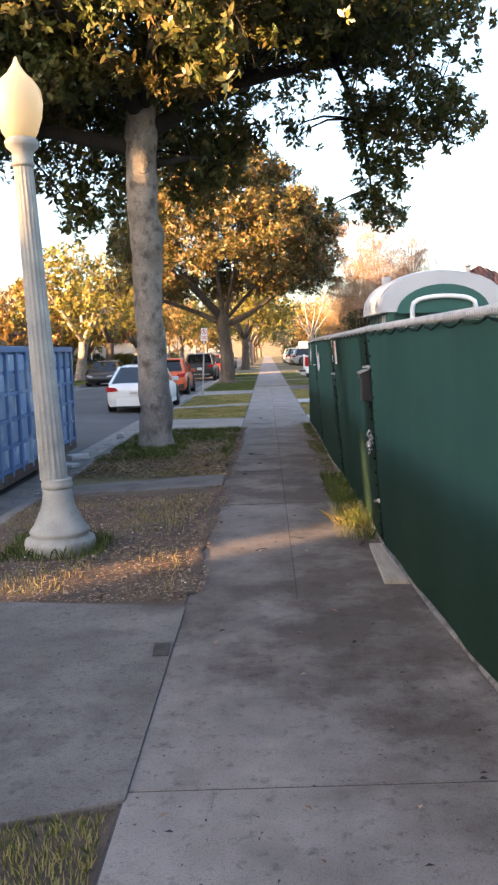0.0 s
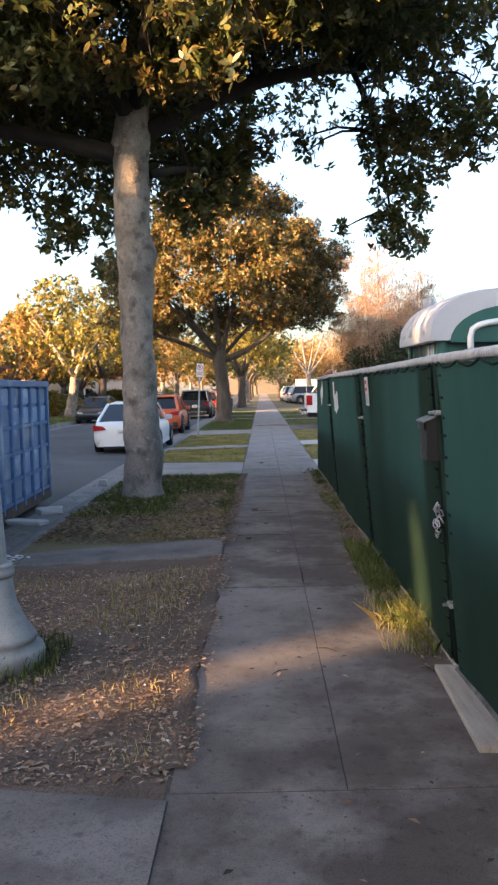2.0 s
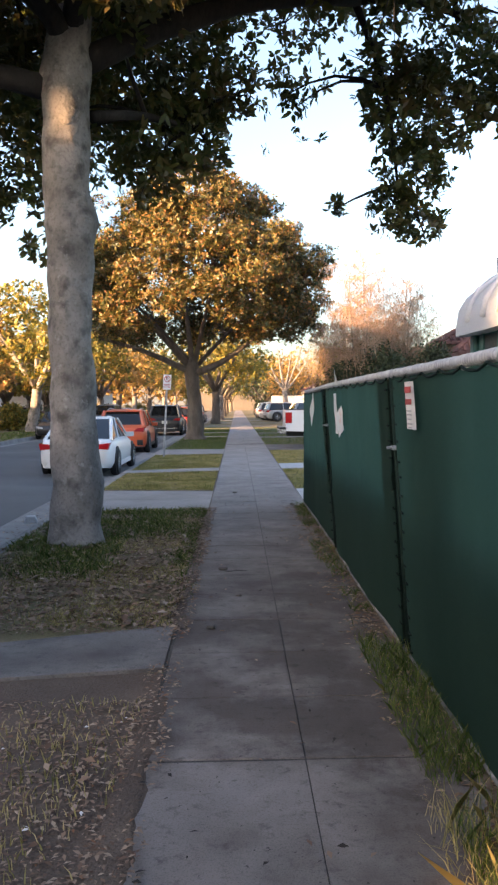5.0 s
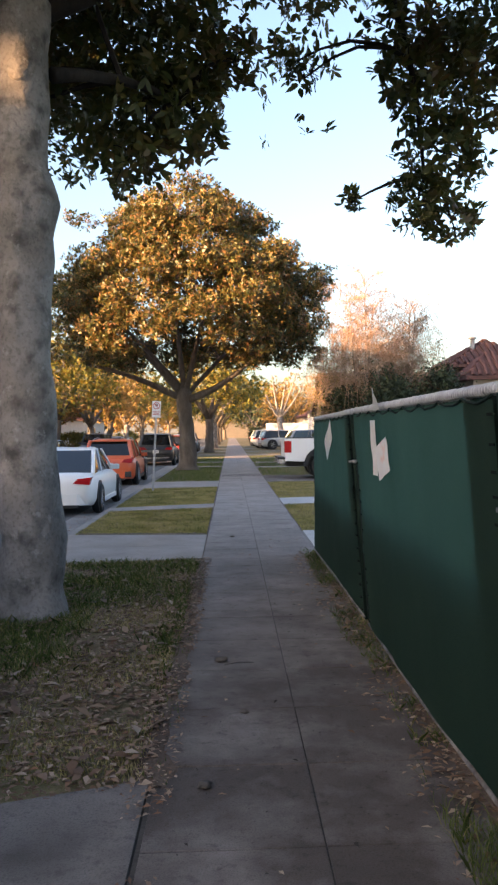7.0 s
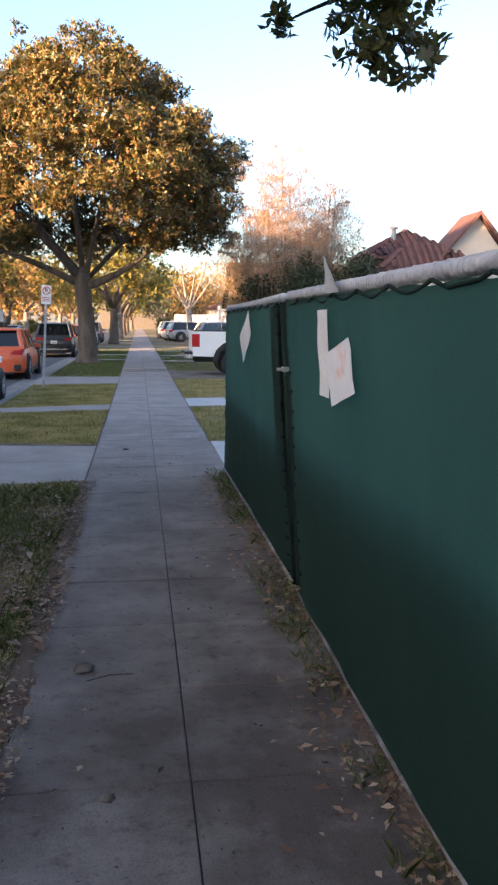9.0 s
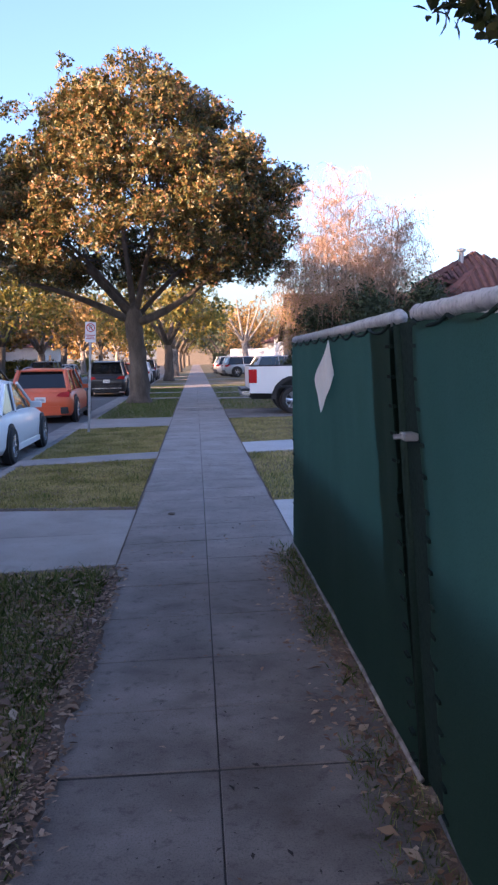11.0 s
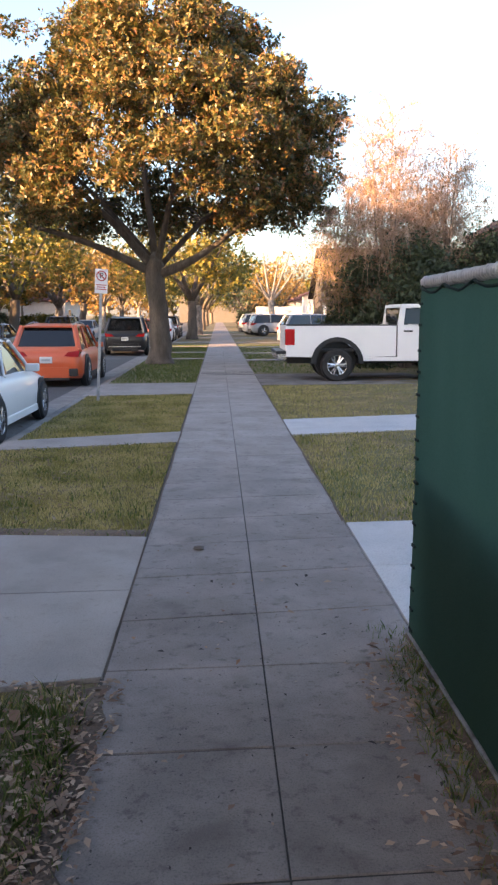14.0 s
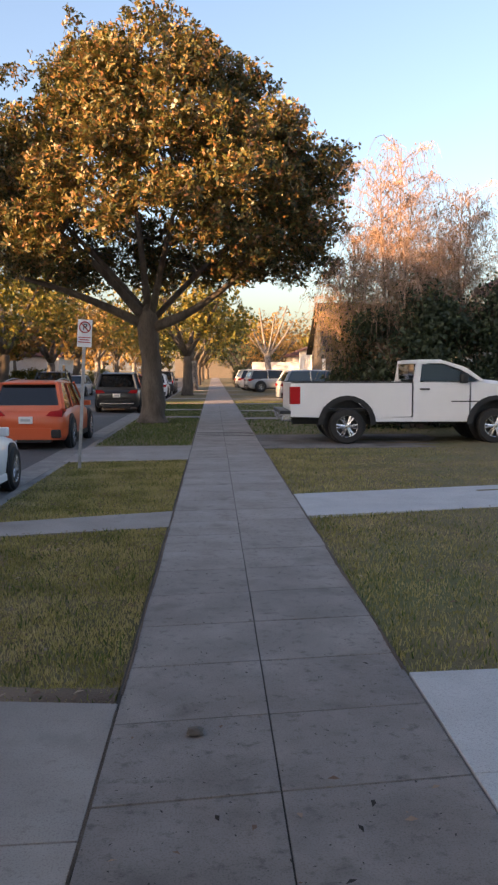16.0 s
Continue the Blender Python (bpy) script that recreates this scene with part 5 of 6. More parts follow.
# portable toilet behind the fence
pt = thing("portable_toilet", "dark green plastic portable toilet with milky domed roof", "portable toilet", (1.72, 9.45, -0.02), 2)
for nm, a, b in (("side_wall", (-0.56, -0.56, 0.05), (-0.52, 0.56, 2.10)), ("side_wall", (0.52, -0.56, 0.05), (0.56, 0.56, 2.10)), ("back_wall", (-0.52, 0.52, 0.05), (0.52, 0.56, 2.10)), ("front_wall", (-0.52, -0.56, 0.05), (0.52, -0.52, 2.10))):
    part(nm, box(bmesh.new(), a, b, 0.008), M_TOILET, pt)
for x in (-0.55, 0.55):
    for y in (-0.55, 0.55):
        part("corner_post", box(bmesh.new(), (x - 0.04, y - 0.04, 0), (x + 0.04, y + 0.04, 2.12), 0.015), M_TOILET, pt)
part("skid", box(bmesh.new(), (-0.6, -0.6, 0), (0.6, 0.6, 0.06), 0.01), M_BLACK, pt)
n = 14
arc = [(0.66 * math.cos(math.pi * k / n), 2.10 + 0.36 * math.sin(math.pi * k / n) ** 0.85) for k in range(n + 1)]
part("roof", prism(bmesh.new(), [(-0.66, 2.04), *arc[::-1], (0.66, 2.04)][::-1], -0.64, 0.64, "y"), M_TROOF, pt, "milky white plastic barrel roof", smooth=False)
for y in (-0.4, -0.13, 0.13, 0.4):
    rib = [(p[0] * 1.004, y, p[1] + 0.008) for p in arc]
    part("roof_rib", tube(bmesh.new(), rib, 0.022, 6), M_TROOF, pt, smooth=True)
tym = [(0.50 * math.cos(math.pi * k / n), 2.02 + 0.30 * math.sin(math.pi * k / n)) for k in range(n + 1)]
part("gable", prism(bmesh.new(), tym, -0.655, -0.60, "y"), M_TOILET, pt)
part("door_arch", tube(bmesh.new(), [(-0.34, -0.68, 1.75)] + [(0.34 * -math.cos(math.pi * k / 10), -0.68, 2.06 + 0.13 * math.sin(math.pi * k / 10) ** 0.6) for k in range(11)] + [(0.34, -0.68, 1.75)], 0.026, 8), M_WHITE, pt, "white moulded door arch", smooth=True)
vent = part("vent", box(bmesh.new(), (-0.565, -0.40, 1.86), (-0.552, 0.40, 2.03)), M_BLACK, pt, "dark louvred vent")
for k, y in enumerate((-0.41, -0.13, 0.14, 0.41)):
    part("vent_bar", box(bmesh.new(), (-0.575, y - 0.02, 1.84), (-0.56, y + 0.02, 2.05), 0.004), M_TOILET, pt)
for k in range(2):
    part("vent_slat", box(bmesh.new(), (-0.572, -0.36 + 0.16 * k, 1.87), (-0.563, -0.25 + 0.16 * k, 2.02), 0.003), M_TROOF, pt)
part("vent_pipe", tube(bmesh.new(), [(-0.40, 0.50, 1.0), (-0.40, 0.50, 2.50)], 0.055, 14), M_GREYP, pt, "grey vent pipe", smooth=True)


# ---- houses ----
def tile_roof(parent, x0, x1, y0, y1, z, rise, material=M_TILE, step=0.28, over=0.4):
    """A hipped roof whose courses of barrel tiles are real ridges."""
    x0, x1, y0, y1 = x0 - over, x1 + over, y0 - over, y1 + over
    d = min(x1 - x0, y1 - y0) / 2
    bm = bmesh.new()
    if x1 - x0 > y1 - y0:
        r0, r1 = (x0 + d, (y0 + y1) / 2), (x1 - d, (y0 + y1) / 2)
    else:
        r0, r1 = ((x0 + x1) / 2, y0 + d), ((x0 + x1) / 2, y1 - d)
    c = [(x0, y0), (x1, y0), (x1, y1), (x0, y1)]
    base = [bm.verts.new((*p, z)) for p in c]
    lowr = [bm.verts.new((*p, z - 0.14)) for p in c]
    a, b = bm.verts.new((*r0, z + rise)), bm.verts.new((*r1, z + rise))
    if x1 - x0 > y1 - y0:
        fs = [(base[0], base[1], b, a), (base[1], base[2], b), (base[2], base[3], a, b), (base[3], base[0], a)]
    else:
        fs = [(base[0], base[1], a), (base[1], base[2], b, a), (base[2], base[3], b), (base[3], base[0], a, b)]
    for f in fs:
        bm.faces.new(f)
    for k in range(4):
        bm.faces.new((lowr[k], lowr[(k + 1) % 4], base[(k + 1) % 4], base[k]))
    bm.faces.new(lowr[::-1])
    part("roof", bm, material, parent, "clay tile roof")
    bm = bmesh.new()
    ra, rb = Vector((*r0, z + rise)), Vector((*r1, z + rise))
    corners = [Vector((*p, z)) for p in c]

    def rows(p, q, t0, t1):
        ln = (q - p).length
        k = int(ln / step)
        for i in range(k + 1):
            f = i / max(1, k)
            e = p.lerp(q, f)
            dirn = (q - p).normalized()
            s, u = e, t0.lerp(t1, min(1, max(0, ((e - p).dot(dirn) - (t0 - p).dot(dirn)) / max(0.01, (t1 - t0).dot(dirn))))) if (t1 - t0).length > 0.1 else t0
            lim = (e - p).dot(dirn)
            hip0, hip1 = (t0 - p).dot(dirn), (t1 - p).dot(dirn)
            if lim < hip0:
                u = p.lerp(t0, lim / max(hip0, 0.01))
            elif lim > hip1:
                u = q.lerp(t1, (ln - lim) / max(ln - hip1, 0.01))
            else:
                u = t0.lerp(t1, (lim - hip0) / max(hip1 - hip0, 0.01))
            if (u - s).length > 0.2:
                m = 7
                tube(bm, [s.lerp(u, j / m) + Vector((0, 0, 0.035 + 0.02 * (j % 2))) for j in range(m + 1)], step * 0.30, 5, False)

    if x1 - x0 > y1 - y0:
        rows(corners[0], corners[1], ra, rb), rows(corners[2], corners[3], rb, ra), rows(corners[1], corners[2], rb, rb), rows(corners[3], corners[0], ra, ra)
    else:
        rows(corners[0], corners[1], ra, ra), rows(corners[1], corners[2], ra, rb), rows(corners[2], corners[3], rb, rb), rows(corners[3], corners[0], rb, ra)
    tagged(part("tile_relief", bm, material, parent), kind="stuff")


def house(x0, x1, y0, y1, h, rise, wall, label, wins=(), roof=M_TILE, name="house", gable=None):
    th = thing(name, label, "house", ((x0 + x1) / 2, (y0 + y1) / 2, 0))
    cx, cy = (x0 + x1) / 2, (y0 + y1) / 2
    a, b, c, d = x0 - cx, x1 - cx, y0 - cy, y1 - cy
    part("wall", box(bmesh.new(), (a, c, -0.05), (b, d, h)), wall, th)
    if gable is None:
        tile_roof(th, a, b, c, d, h, rise, roof)
    else:
        ax = gable
        o = 0.35
        if ax == "y":
            prof = [(a - o, h - 0.16), ((a + b) / 2, h + rise), (b + o, h - 0.16), (b + o, h - 0.02), ((a + b) / 2, h + rise + 0.16), (a - o, h - 0.02)]
            part("gable_wall", prism(bmesh.new(), [(a, h), (b, h), ((a + b) / 2, h + rise)], c, d, "y"), wall, th)
            part("roof", prism(bmesh.new(), prof, c - o, d + o, "y"), roof, th)
        else:
            prof = [(c - o, h - 0.16), ((c + d) / 2, h + rise), (d + o, h - 0.16), (d + o, h - 0.02), ((c + d) / 2, h + rise + 0.16), (c - o, h - 0.02)]
            part("gable_wall", prism(bmesh.new(), [(c, h), (d, h), ((c + d) / 2, h + rise)], a, b, "x"), wall, th)
            part("roof", prism(bmesh.new(), prof, a - o, b + o, "x"), roof, th)
    for side, u, z, w, hh in wins:
        if side in "wW":
            q0, q1 = (a - 0.03, u - w / 2, z), (a + 0.05, u + w / 2, z + hh)
            f0, f1 = (a - 0.05, u - w / 2 - 0.08, z - 0.08), (a + 0.02, u + w / 2 + 0.08, z + hh + 0.08)
        elif side == "e":
            q0, q1 = (b - 0.05, u - w / 2, z), (b + 0.03, u + w / 2, z + hh)
            f0, f1 = (b - 0.02, u - w / 2 - 0.08, z - 0.08), (b + 0.02, u + w / 2 + 0.08, z + hh + 0.08)
        else:
            q0, q1 = (u - w / 2, c - 0.06, z), (u + w / 2, c + 0.05, z + hh)
            f0, f1 = (u - w / 2 - 0.08, c - 0.05, z - 0.08), (u + w / 2 + 0.08, c + 0.02, z + hh + 0.08)
        wn_ = part("window", box(bmesh.new(), f0, f1, 0.01), M_WHITE, th, "white framed window")
        part("pane", box(bmesh.new(), q0, q1), M_GLASSD, wn_)
    return th


h1 = house(8.7, 20, 42.5, 54, 3.3, 2.2, M_STUCCO, "cream stucco house with red clay tile roof", [("w", -3, 1.0, 1.4, 1.2), ("w", 2, 1.0, 1.4, 1.2), ("s", -3, 1.0, 1.6, 1.2)])
part("wall", box(bmesh.new(), (-5.0, -6.2, -0.05), (-1.75, -3.0, 4.35)), M_STUCCO, h1)
tile_roof(h1, -5.0, -1.75, -6.2, -3.0, 4.35, 1.15)
part("wall", box(bmesh.new(), (-4.8, -7.7, -0.05), (-1.6, -6.21, 3.75)), M_STUCCO, h1)
tile_roof(h1, -4.8, -1.6, -7.7, -6.1, 3.75, 1.0)
part("flue", tube(bmesh.new(), [(-4.1, -5.25, 4.3), (-4.1, -5.25, 5.5)], 0.10, 10), M_GALV, h1, "galvanised roof flue")
part("flue_cap", lathe(bmesh.new(), [(0.06, 0), (0.19, 0.04), (0.19, 0.10), (0.03, 0.16)], 12), M_GALV, h1).location = (-4.1, -5.25, 5.5)
house(11.2, 14.8, 41.0, 42.4, 3.6, 2.3, M_STUCCO, "cream stucco house wing with tiled gable roof", [("s", 0, 1.0, 1.5, 1.2)], M_TILE, gable="y")
house(6.6, 16, 65, 74, 2.9, 2.9, M_STUCCO_G, "dark taupe house with dark shingle gable roof", [("w", -2, 1.0, 1.2, 1.3), ("s", -3.5, 1.0, 1.2, 1.3)], M_ROOFD, gable="x")
house(8.2, 18, 88, 98, 3.6, 1.8, M_STUCCO_W, "white stucco house with low tiled roof", [("w", -3, 1.2, 1.2, 1.3), ("w", 1, 1.2, 1.2, 1.3), ("s", -3, 1.2, 1.2, 1.2)], M_TILE, gable="y")
house(9, 20, 114, 124, 3.4, 1.8, M_STUCCO, "cream stucco house with red tile roof", [("w", -2, 1.0, 1.5, 1.3)])
house(-31, -19.5, 62, 73, 3.3, 1.8, M_STUCCO_W, "white stucco house across the street with tiled roof", [("e", -3, 1.0, 1.5, 1.3), ("e", 1, 1.0, 1.6, 1.3), ("s", 2, 1.0, 1.4, 1.2)])
house(-31, -19.5, 86, 97, 3.4, 1.9, M_STUCCO, "cream stucco house across the street", [("e", -3, 1.0, 1.5, 1.3), ("e", 1, 1.0, 1.6, 1.3)])
house(-31, -19, 118, 130, 3.4, 1.9, M_STUCCO_W, "white stucco house far across the street", [("e", -3, 1.0, 1.5, 1.3)])
bm = bmesh.new()
box(bm, (4.2, 112, -0.05), (16, 112.3, 2.6), 0.02)
tagged(part("wall_garden", bm, M_STUCCO_W, None), "long white garden wall across the far end", "wall", kind="structure")
house(-9, 6, 205, 216, 6.0, 2.0, M_STUCCO_G, "taupe two-storey building closing the far end of the street", [])
bm = bmesh.new()
pts = [(-900 + 60 * k, 22 + 26 * (noise.noise(Vector((k * 0.31, 3.3, 0))) + 0.5)) for k in range(31)]
prism(bm, [(-900, -5), *pts, (900, -5)][::-1], 1500, 1600, "y")
tagged(part("backdrop_hill", bm, M_HILL, None), "low hazy hills beyond the street", "hills", kind="structure")

# ---- shrubs and trees on the front lawns ----
rg = np.random.default_rng(77)


def weeping_birch(base, height, spread, n, seed, label, leaves, material):
    """A slim stem with arching boughs and curtains of hair-thin hanging twigs."""
    rng = np.random.default_rng(seed)
    th = thing("young_birch", label, "tree", base)
    tips = []
    fine = bmesh.new()
    for g in range(4):
        ga = g * 1.57 + rng.uniform(0, 0.8)
        off = 0.0 if g == 0 else spread * rng.uniform(0.35, 0.6)
        high = height * (0.97 if g == 0 else rng.uniform(0.68, 0.9))
        stem = bend((0.08 * math.cos(ga), 0.08 * math.sin(ga), -0.02), (math.cos(ga) * off, math.sin(ga) * off, high), 0.1, 12, 0.1)
        part("stem", tube(bmesh.new(), stem, [0.055 - 0.0042 * i for i in range(12)], 7, False), M_TWIG, th, smooth=True)
        for k in range(n // 2):
            u = 0.3 + 0.68 * (k + rng.random()) / (n // 2)
            q = stem[int(u * 11)].lerp(stem[min(11, int(u * 11) + 1)], (u * 11) % 1)
            a = k * 2.4 + rng.uniform(-0.4, 0.4)
            reach = spread * (0.28 + 0.5 * math.sin(math.pi * (1.02 - u) ** 0.6)) * rng.uniform(0.6, 1.15)
            rise = rng.uniform(0.4, 1.0) * (1.1 - 0.45 * u)
            bough = []
            for j in range(7):
                w = j / 6
                bough.append(q + Vector((math.cos(a) * reach * w, math.sin(a) * reach * w, rise * math.sin(w * 2.1))))
            tube(fine, bough, [0.013 - 0.0016 * i for i in range(7)], 4, False)
            for j in range(16):
                w = 1.0 + 4.95 * rng.random()
                p = bough[int(w)].lerp(bough[int(w) + 1], w % 1)
                out = Vector((rng.normal() * 0.25 + math.cos(a) * 0.12, rng.normal() * 0.25 + math.sin(a) * 0.12, 0))
                fall = rng.uniform(0.1, 0.85)
                tw = [p + out * (t * 1.1) + Vector((0, 0, 0.25 * math.sin(t * 2.6) - fall * t * t)) for t in (0, 0.3, 0.65, 1.0)]
                tube(fine, tw, [0.0075, 0.0062, 0.005, 0.004], 3, False)
                tips += tw[1:]
    tagged(part("twig_spray", fine, M_TWIGP, th), kind="stuff")
    t = np.array([tuple(q) for q in tips])
    w = np.clip(1.2 - t[:, 2] / height, 0.12, 1) ** 1.4
    pick = t[rng.choice(len(t), leaves, p=w / w.sum())] + rng.normal(size=(leaves, 3)) * 0.09
    pick[:, 2] = np.maximum(pick[:, 2], 0.1)
    v, f = leaf_cloud(rng, pick, 0.06, 0.035)
    raw("leaves", v, f, material, th)
    return th


weeping_birch((5.1, 40.2, 0), 8.2, 1.85, 72, 3, "slender leafless birch with pinkish sunlit twigs", 8500, M_BUSH)
weeping_birch((7.0, 40.6, 0), 7.0, 1.7, 66, 5, "slender birch with orange sunlit twigs", 8500, M_BUSH)
weeping_birch((4.0, 41.4, 0), 5.8, 1.4, 44, 6, "thin birch with sparse greenish leaves", 5500, M_FAR)
weeping_birch((6.2, 41.0, 0), 5.8, 1.4, 44, 7, "low birch with olive leaves behind the shrubs", 7500, M_BUSH)


def shrub(base, r, material, seed, label, n=4200, leaf=(0.14, 0.08), name="shrub"):
    rng = np.random.default_rng(seed)
    th = thing(name, label, "shrub", base)
    for k in range(14):
        bm = bmesh.new()
        a = rng.uniform(0, 6.28)
        tube(bm, bend((0.1 * math.cos(a), 0.1 * math.sin(a), -0.02), (r[0] * 0.75 * math.cos(a), r[1] * 0.75 * math.sin(a), r[2] * rng.uniform(0.7, 1.6)), 0.2, 5), [0.05, 0.04, 0.03, 0.02, 0.01], 5, False)
        part("stem", bm, M_TWIG, th)
    cl = dome(rng, (0, 0, r[2]), r, 40, min(r) * 0.32, -0.95, 0.55)
    pts = np.concatenate([np.array(c) + rng.normal(size=(n // 40, 3)) * np.array(s) * 0.6 for c, s, _ in cl])
    pts[:, 2] = np.maximum(pts[:, 2], 0.05)
    v, f = leaf_cloud(rng, pts, *leaf)
    raw("foliage", v, f, material, th)
    return th


shrub((5.6, 39.9, 0), (2.1, 1.5, 2.0), M_FARD, 1, "dense dark evergreen shrub on the lawn", 16000)
shrub((7.5, 40.3, 0), (1.6, 1.5, 2.1), M_FARD, 2, "dark bushy evergreen by the house", 12000)
shrub((4.4, 42.0, 0), (1.2, 1.2, 1.3), M_FARD, 3, "low dark rounded shrub", 5000)
shrub((2.4, 96.0, 0), (0.9, 0.9, 1.0), M_FARD, 4, "small dark shrub beside the footpath", 2500)
shrub((8.0, 66.0, 0), (0.9, 0.9, 2.2), M_FARD, 8, "narrow dark upright conifer", 4000)
for k, (x, y) in enumerate(((-14.5, 58), (-15.5, 71), (-14.8, 82), (-15.5, 96), (-14, 118))):
    shrub((x, y, 0), (2.2, 1.6, 0.9), M_FARD if k % 2 else M_FAR, 20 + k, "clipped garden hedge across the street", 3600, (0.2, 0.12))
# pollarded bare tree on the right
pol = thing("pollarded_tree", "pollarded bare tree with knobbly sunlit branches", "tree", (5.6, 104, 0))
part("trunk", tube(bmesh.new(), [(0, 0, -0.05), (0, 0, 1.2), (-0.2, 0, 3.2)], [0.4, 0.33, 0.3], 10, True, 0.2), M_BARK1, pol, smooth=True)
for k, e in enumerate([(-2.4, 0, 7.4), (-1.0, 0.5, 8.2), (0.6, -0.4, 7.6), (1.9, 0, 8.4), (2.6, 0.3, 6.8)]):
    part("limb", tube(bmesh.new(), bend((-0.2, 0, 3.0), e, -0.3, 7), [0.2, 0.17, 0.14, 0.12, 0.10, 0.08, 0.07], 7, True, 0.3), M_BARK1, pol, smooth=True)
far_tree((7.5, 122, 0), 9.5, 5.5, M_FARO, 91, "yellow brown autumn tree", low=2.5, n=3600)

# ---- unseen rows of tall evergreens, added on the far side lots to shade the street ----
def unseen_hedge_rows(segments, x, thick, label, thin=None):
    rng = np.random.default_rng(8)
    th = thing("evergreen_screen", label, "hedge", (x, 0, 0))
    for y0, y1, z0, z1 in segments:
        n = max(3, int((y1 - y0) / 0.8))
        bm = bmesh.new()
        g = []
        for i in range(n + 1):
            y = y0 + (y1 - y0) * i / n
            top = z1 + (0.5 * noise.noise(Vector((y * 0.35, 1.7, 0))) if z1 > 7 else 0.15 * noise.noise(Vector((y, 1.7, 0))))
            ring = []
            for px, pz in ((-0.5, 0), (-0.5, 0.5), (-0.35, 0.9), (0, 1), (0.35, 0.9), (0.5, 0.5), (0.5, 0)):
                ring.append((px * thick * (1 + 0.15 * noise.noise(Vector((y, px * 3, pz * 3)))), y, z0 + (top - z0) * pz))
            g.append(ring)
        loft(bm, g)
        part("foliage_mass", bm, M_FARD, th)
    # leaves added in the gaps to dapple the sun that passes
    if thin:
        y0, y1, z0, z1, n = thin
        c = np.stack([rng.uniform(-0.3, 0.3, n), rng.uniform(y0, y1, n), rng.uniform(z0, z1, n)], 1)
        v, f = leaf_cloud(rng, c, 0.14, 0.08)
        tagged(raw("loose_foliage", v, f, M_FARD, th), kind="stuff")
    return th


# Segment heights and slots are set to place sun patches and shade.
unseen_hedge_rows([(-80, -11.95, 0, 11.2), (-11.95, -10.95, 0, 4.5), (-11.95, -10.95, 7.0, 11.0), (-10.95, -10.45, 0, 11.0), (-10.45, -9.7, 0, 8.3), (-10.45, -9.7, 10.0, 11.6), (-9.7, -3.5, 0, 11.2), (-3.5, -3.0, 0, 12.8), (-3.0, -2.35, 0, 10.22), (-3.0, -2.35, 10.62, 12.8), (-2.35, -1.7, 0, 12.8), (-1.7, 4, 0, 11.2), (4, 16.5, 0, 14.6), (16.5, 20, 0, 12.0), (20, 25.6, 0, 9.6), (25.6, 32, 0, 15.0), (32, 38, 0, 10.4), (38, 130, 0, 4.6)], -26, 0.8, "tall dense evergreen rows added out of view to block and gap the sun", (-12.0, -9.6, 4.4, 10.2, 2200))
unseen_hedge_rows([(-60, 60, 0, 3.4)], 26, 2.0, "evergreen hedge behind the building lot")
# Two street trees added out of view behind the start.
for k, y in enumerate((-13.5, -38)):
    far_tree((-2.1, y, 0), 9.5, 4.5, M_MAG, 60 + k, "street magnolia added out of view further back along the kerb", low=4.6)
house(8, 20, -30, -8, 3.4, 2.0, M_STUCCO, "stucco house behind the building lot", [("w", 0, 1, 1.5, 1.2)])

# ---- paved pieces ----
bm = bmesh.new()
box(bm, (-0.76, -3.3, -0.09), (0.78, 60, -0.006))
tagged(part("joint_bed", bm, M_GRIT, None), "gritty mortar bed under the footpath slabs", "sidewalk", kind="structure")
walk_ob = tagged(new("sidewalk"), "old concrete footpath of square slabs with dark joints", "sidewalk", kind="structure")
joints = [-3.4, -1.0, 0.6, 2.84, 5.2, 8.70, 9.5, 10.33, 11.15, 11.98, 12.78, 13.6, 14.39]
joints += [15.0, 15.67, 16.44, 17.2, 17.95] + [18.65 + 0.745 * k for k in range(58)]


def skew(y):
    return 0.02 if y < 14.5 else 0.05 if y < 18.2 else 0.13


prev = None
for k, (a, b) in enumerate(zip(joints, joints[1:])):
    for x0, x1 in ((-0.74, -0.0025), (0.0025, 0.80 if a > 6.0 else 0.95)) if a > 5.1 else ((-0.748, 1.2),):
        top = 0.0 + 0.004 * noise.noise(Vector((a * 3, x0, 2)))
        j = [0.0035 * noise.noise(Vector((a, x0, q))) for q in range(4)]
        g0, g1 = (0.011 if q in (8.70, 14.39) else 0.005 for q in (a, b))
        p = [(x0, a + g0 + skew(a) * x0 + j[0]), (x1, a + g0 + skew(a) * x1 + j[1]), (x1, b - g1 + skew(b) * x1 + j[2]), (x0, b - g1 + skew(b) * x0 + j[3])]
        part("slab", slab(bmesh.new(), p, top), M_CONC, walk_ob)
bm = bmesh.new()
e = joints[-1]
slab(bm, [(-0.74, e), (0.80, e), (0.80, 200), (-0.74, 200)], 0.0)
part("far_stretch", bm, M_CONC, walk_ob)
for y, h in ((37.2, 0.06), (37.75, 0.10), (38.3, 0.05)):
    part("tyre_mark", slab(bmesh.new(), [(-0.70, y), (0.78, y + 0.12), (0.78, y + 0.12 + h), (-0.70, y + h)], 0.006, 0.003), M_GRIT, walk_ob, "dark rubber streak")

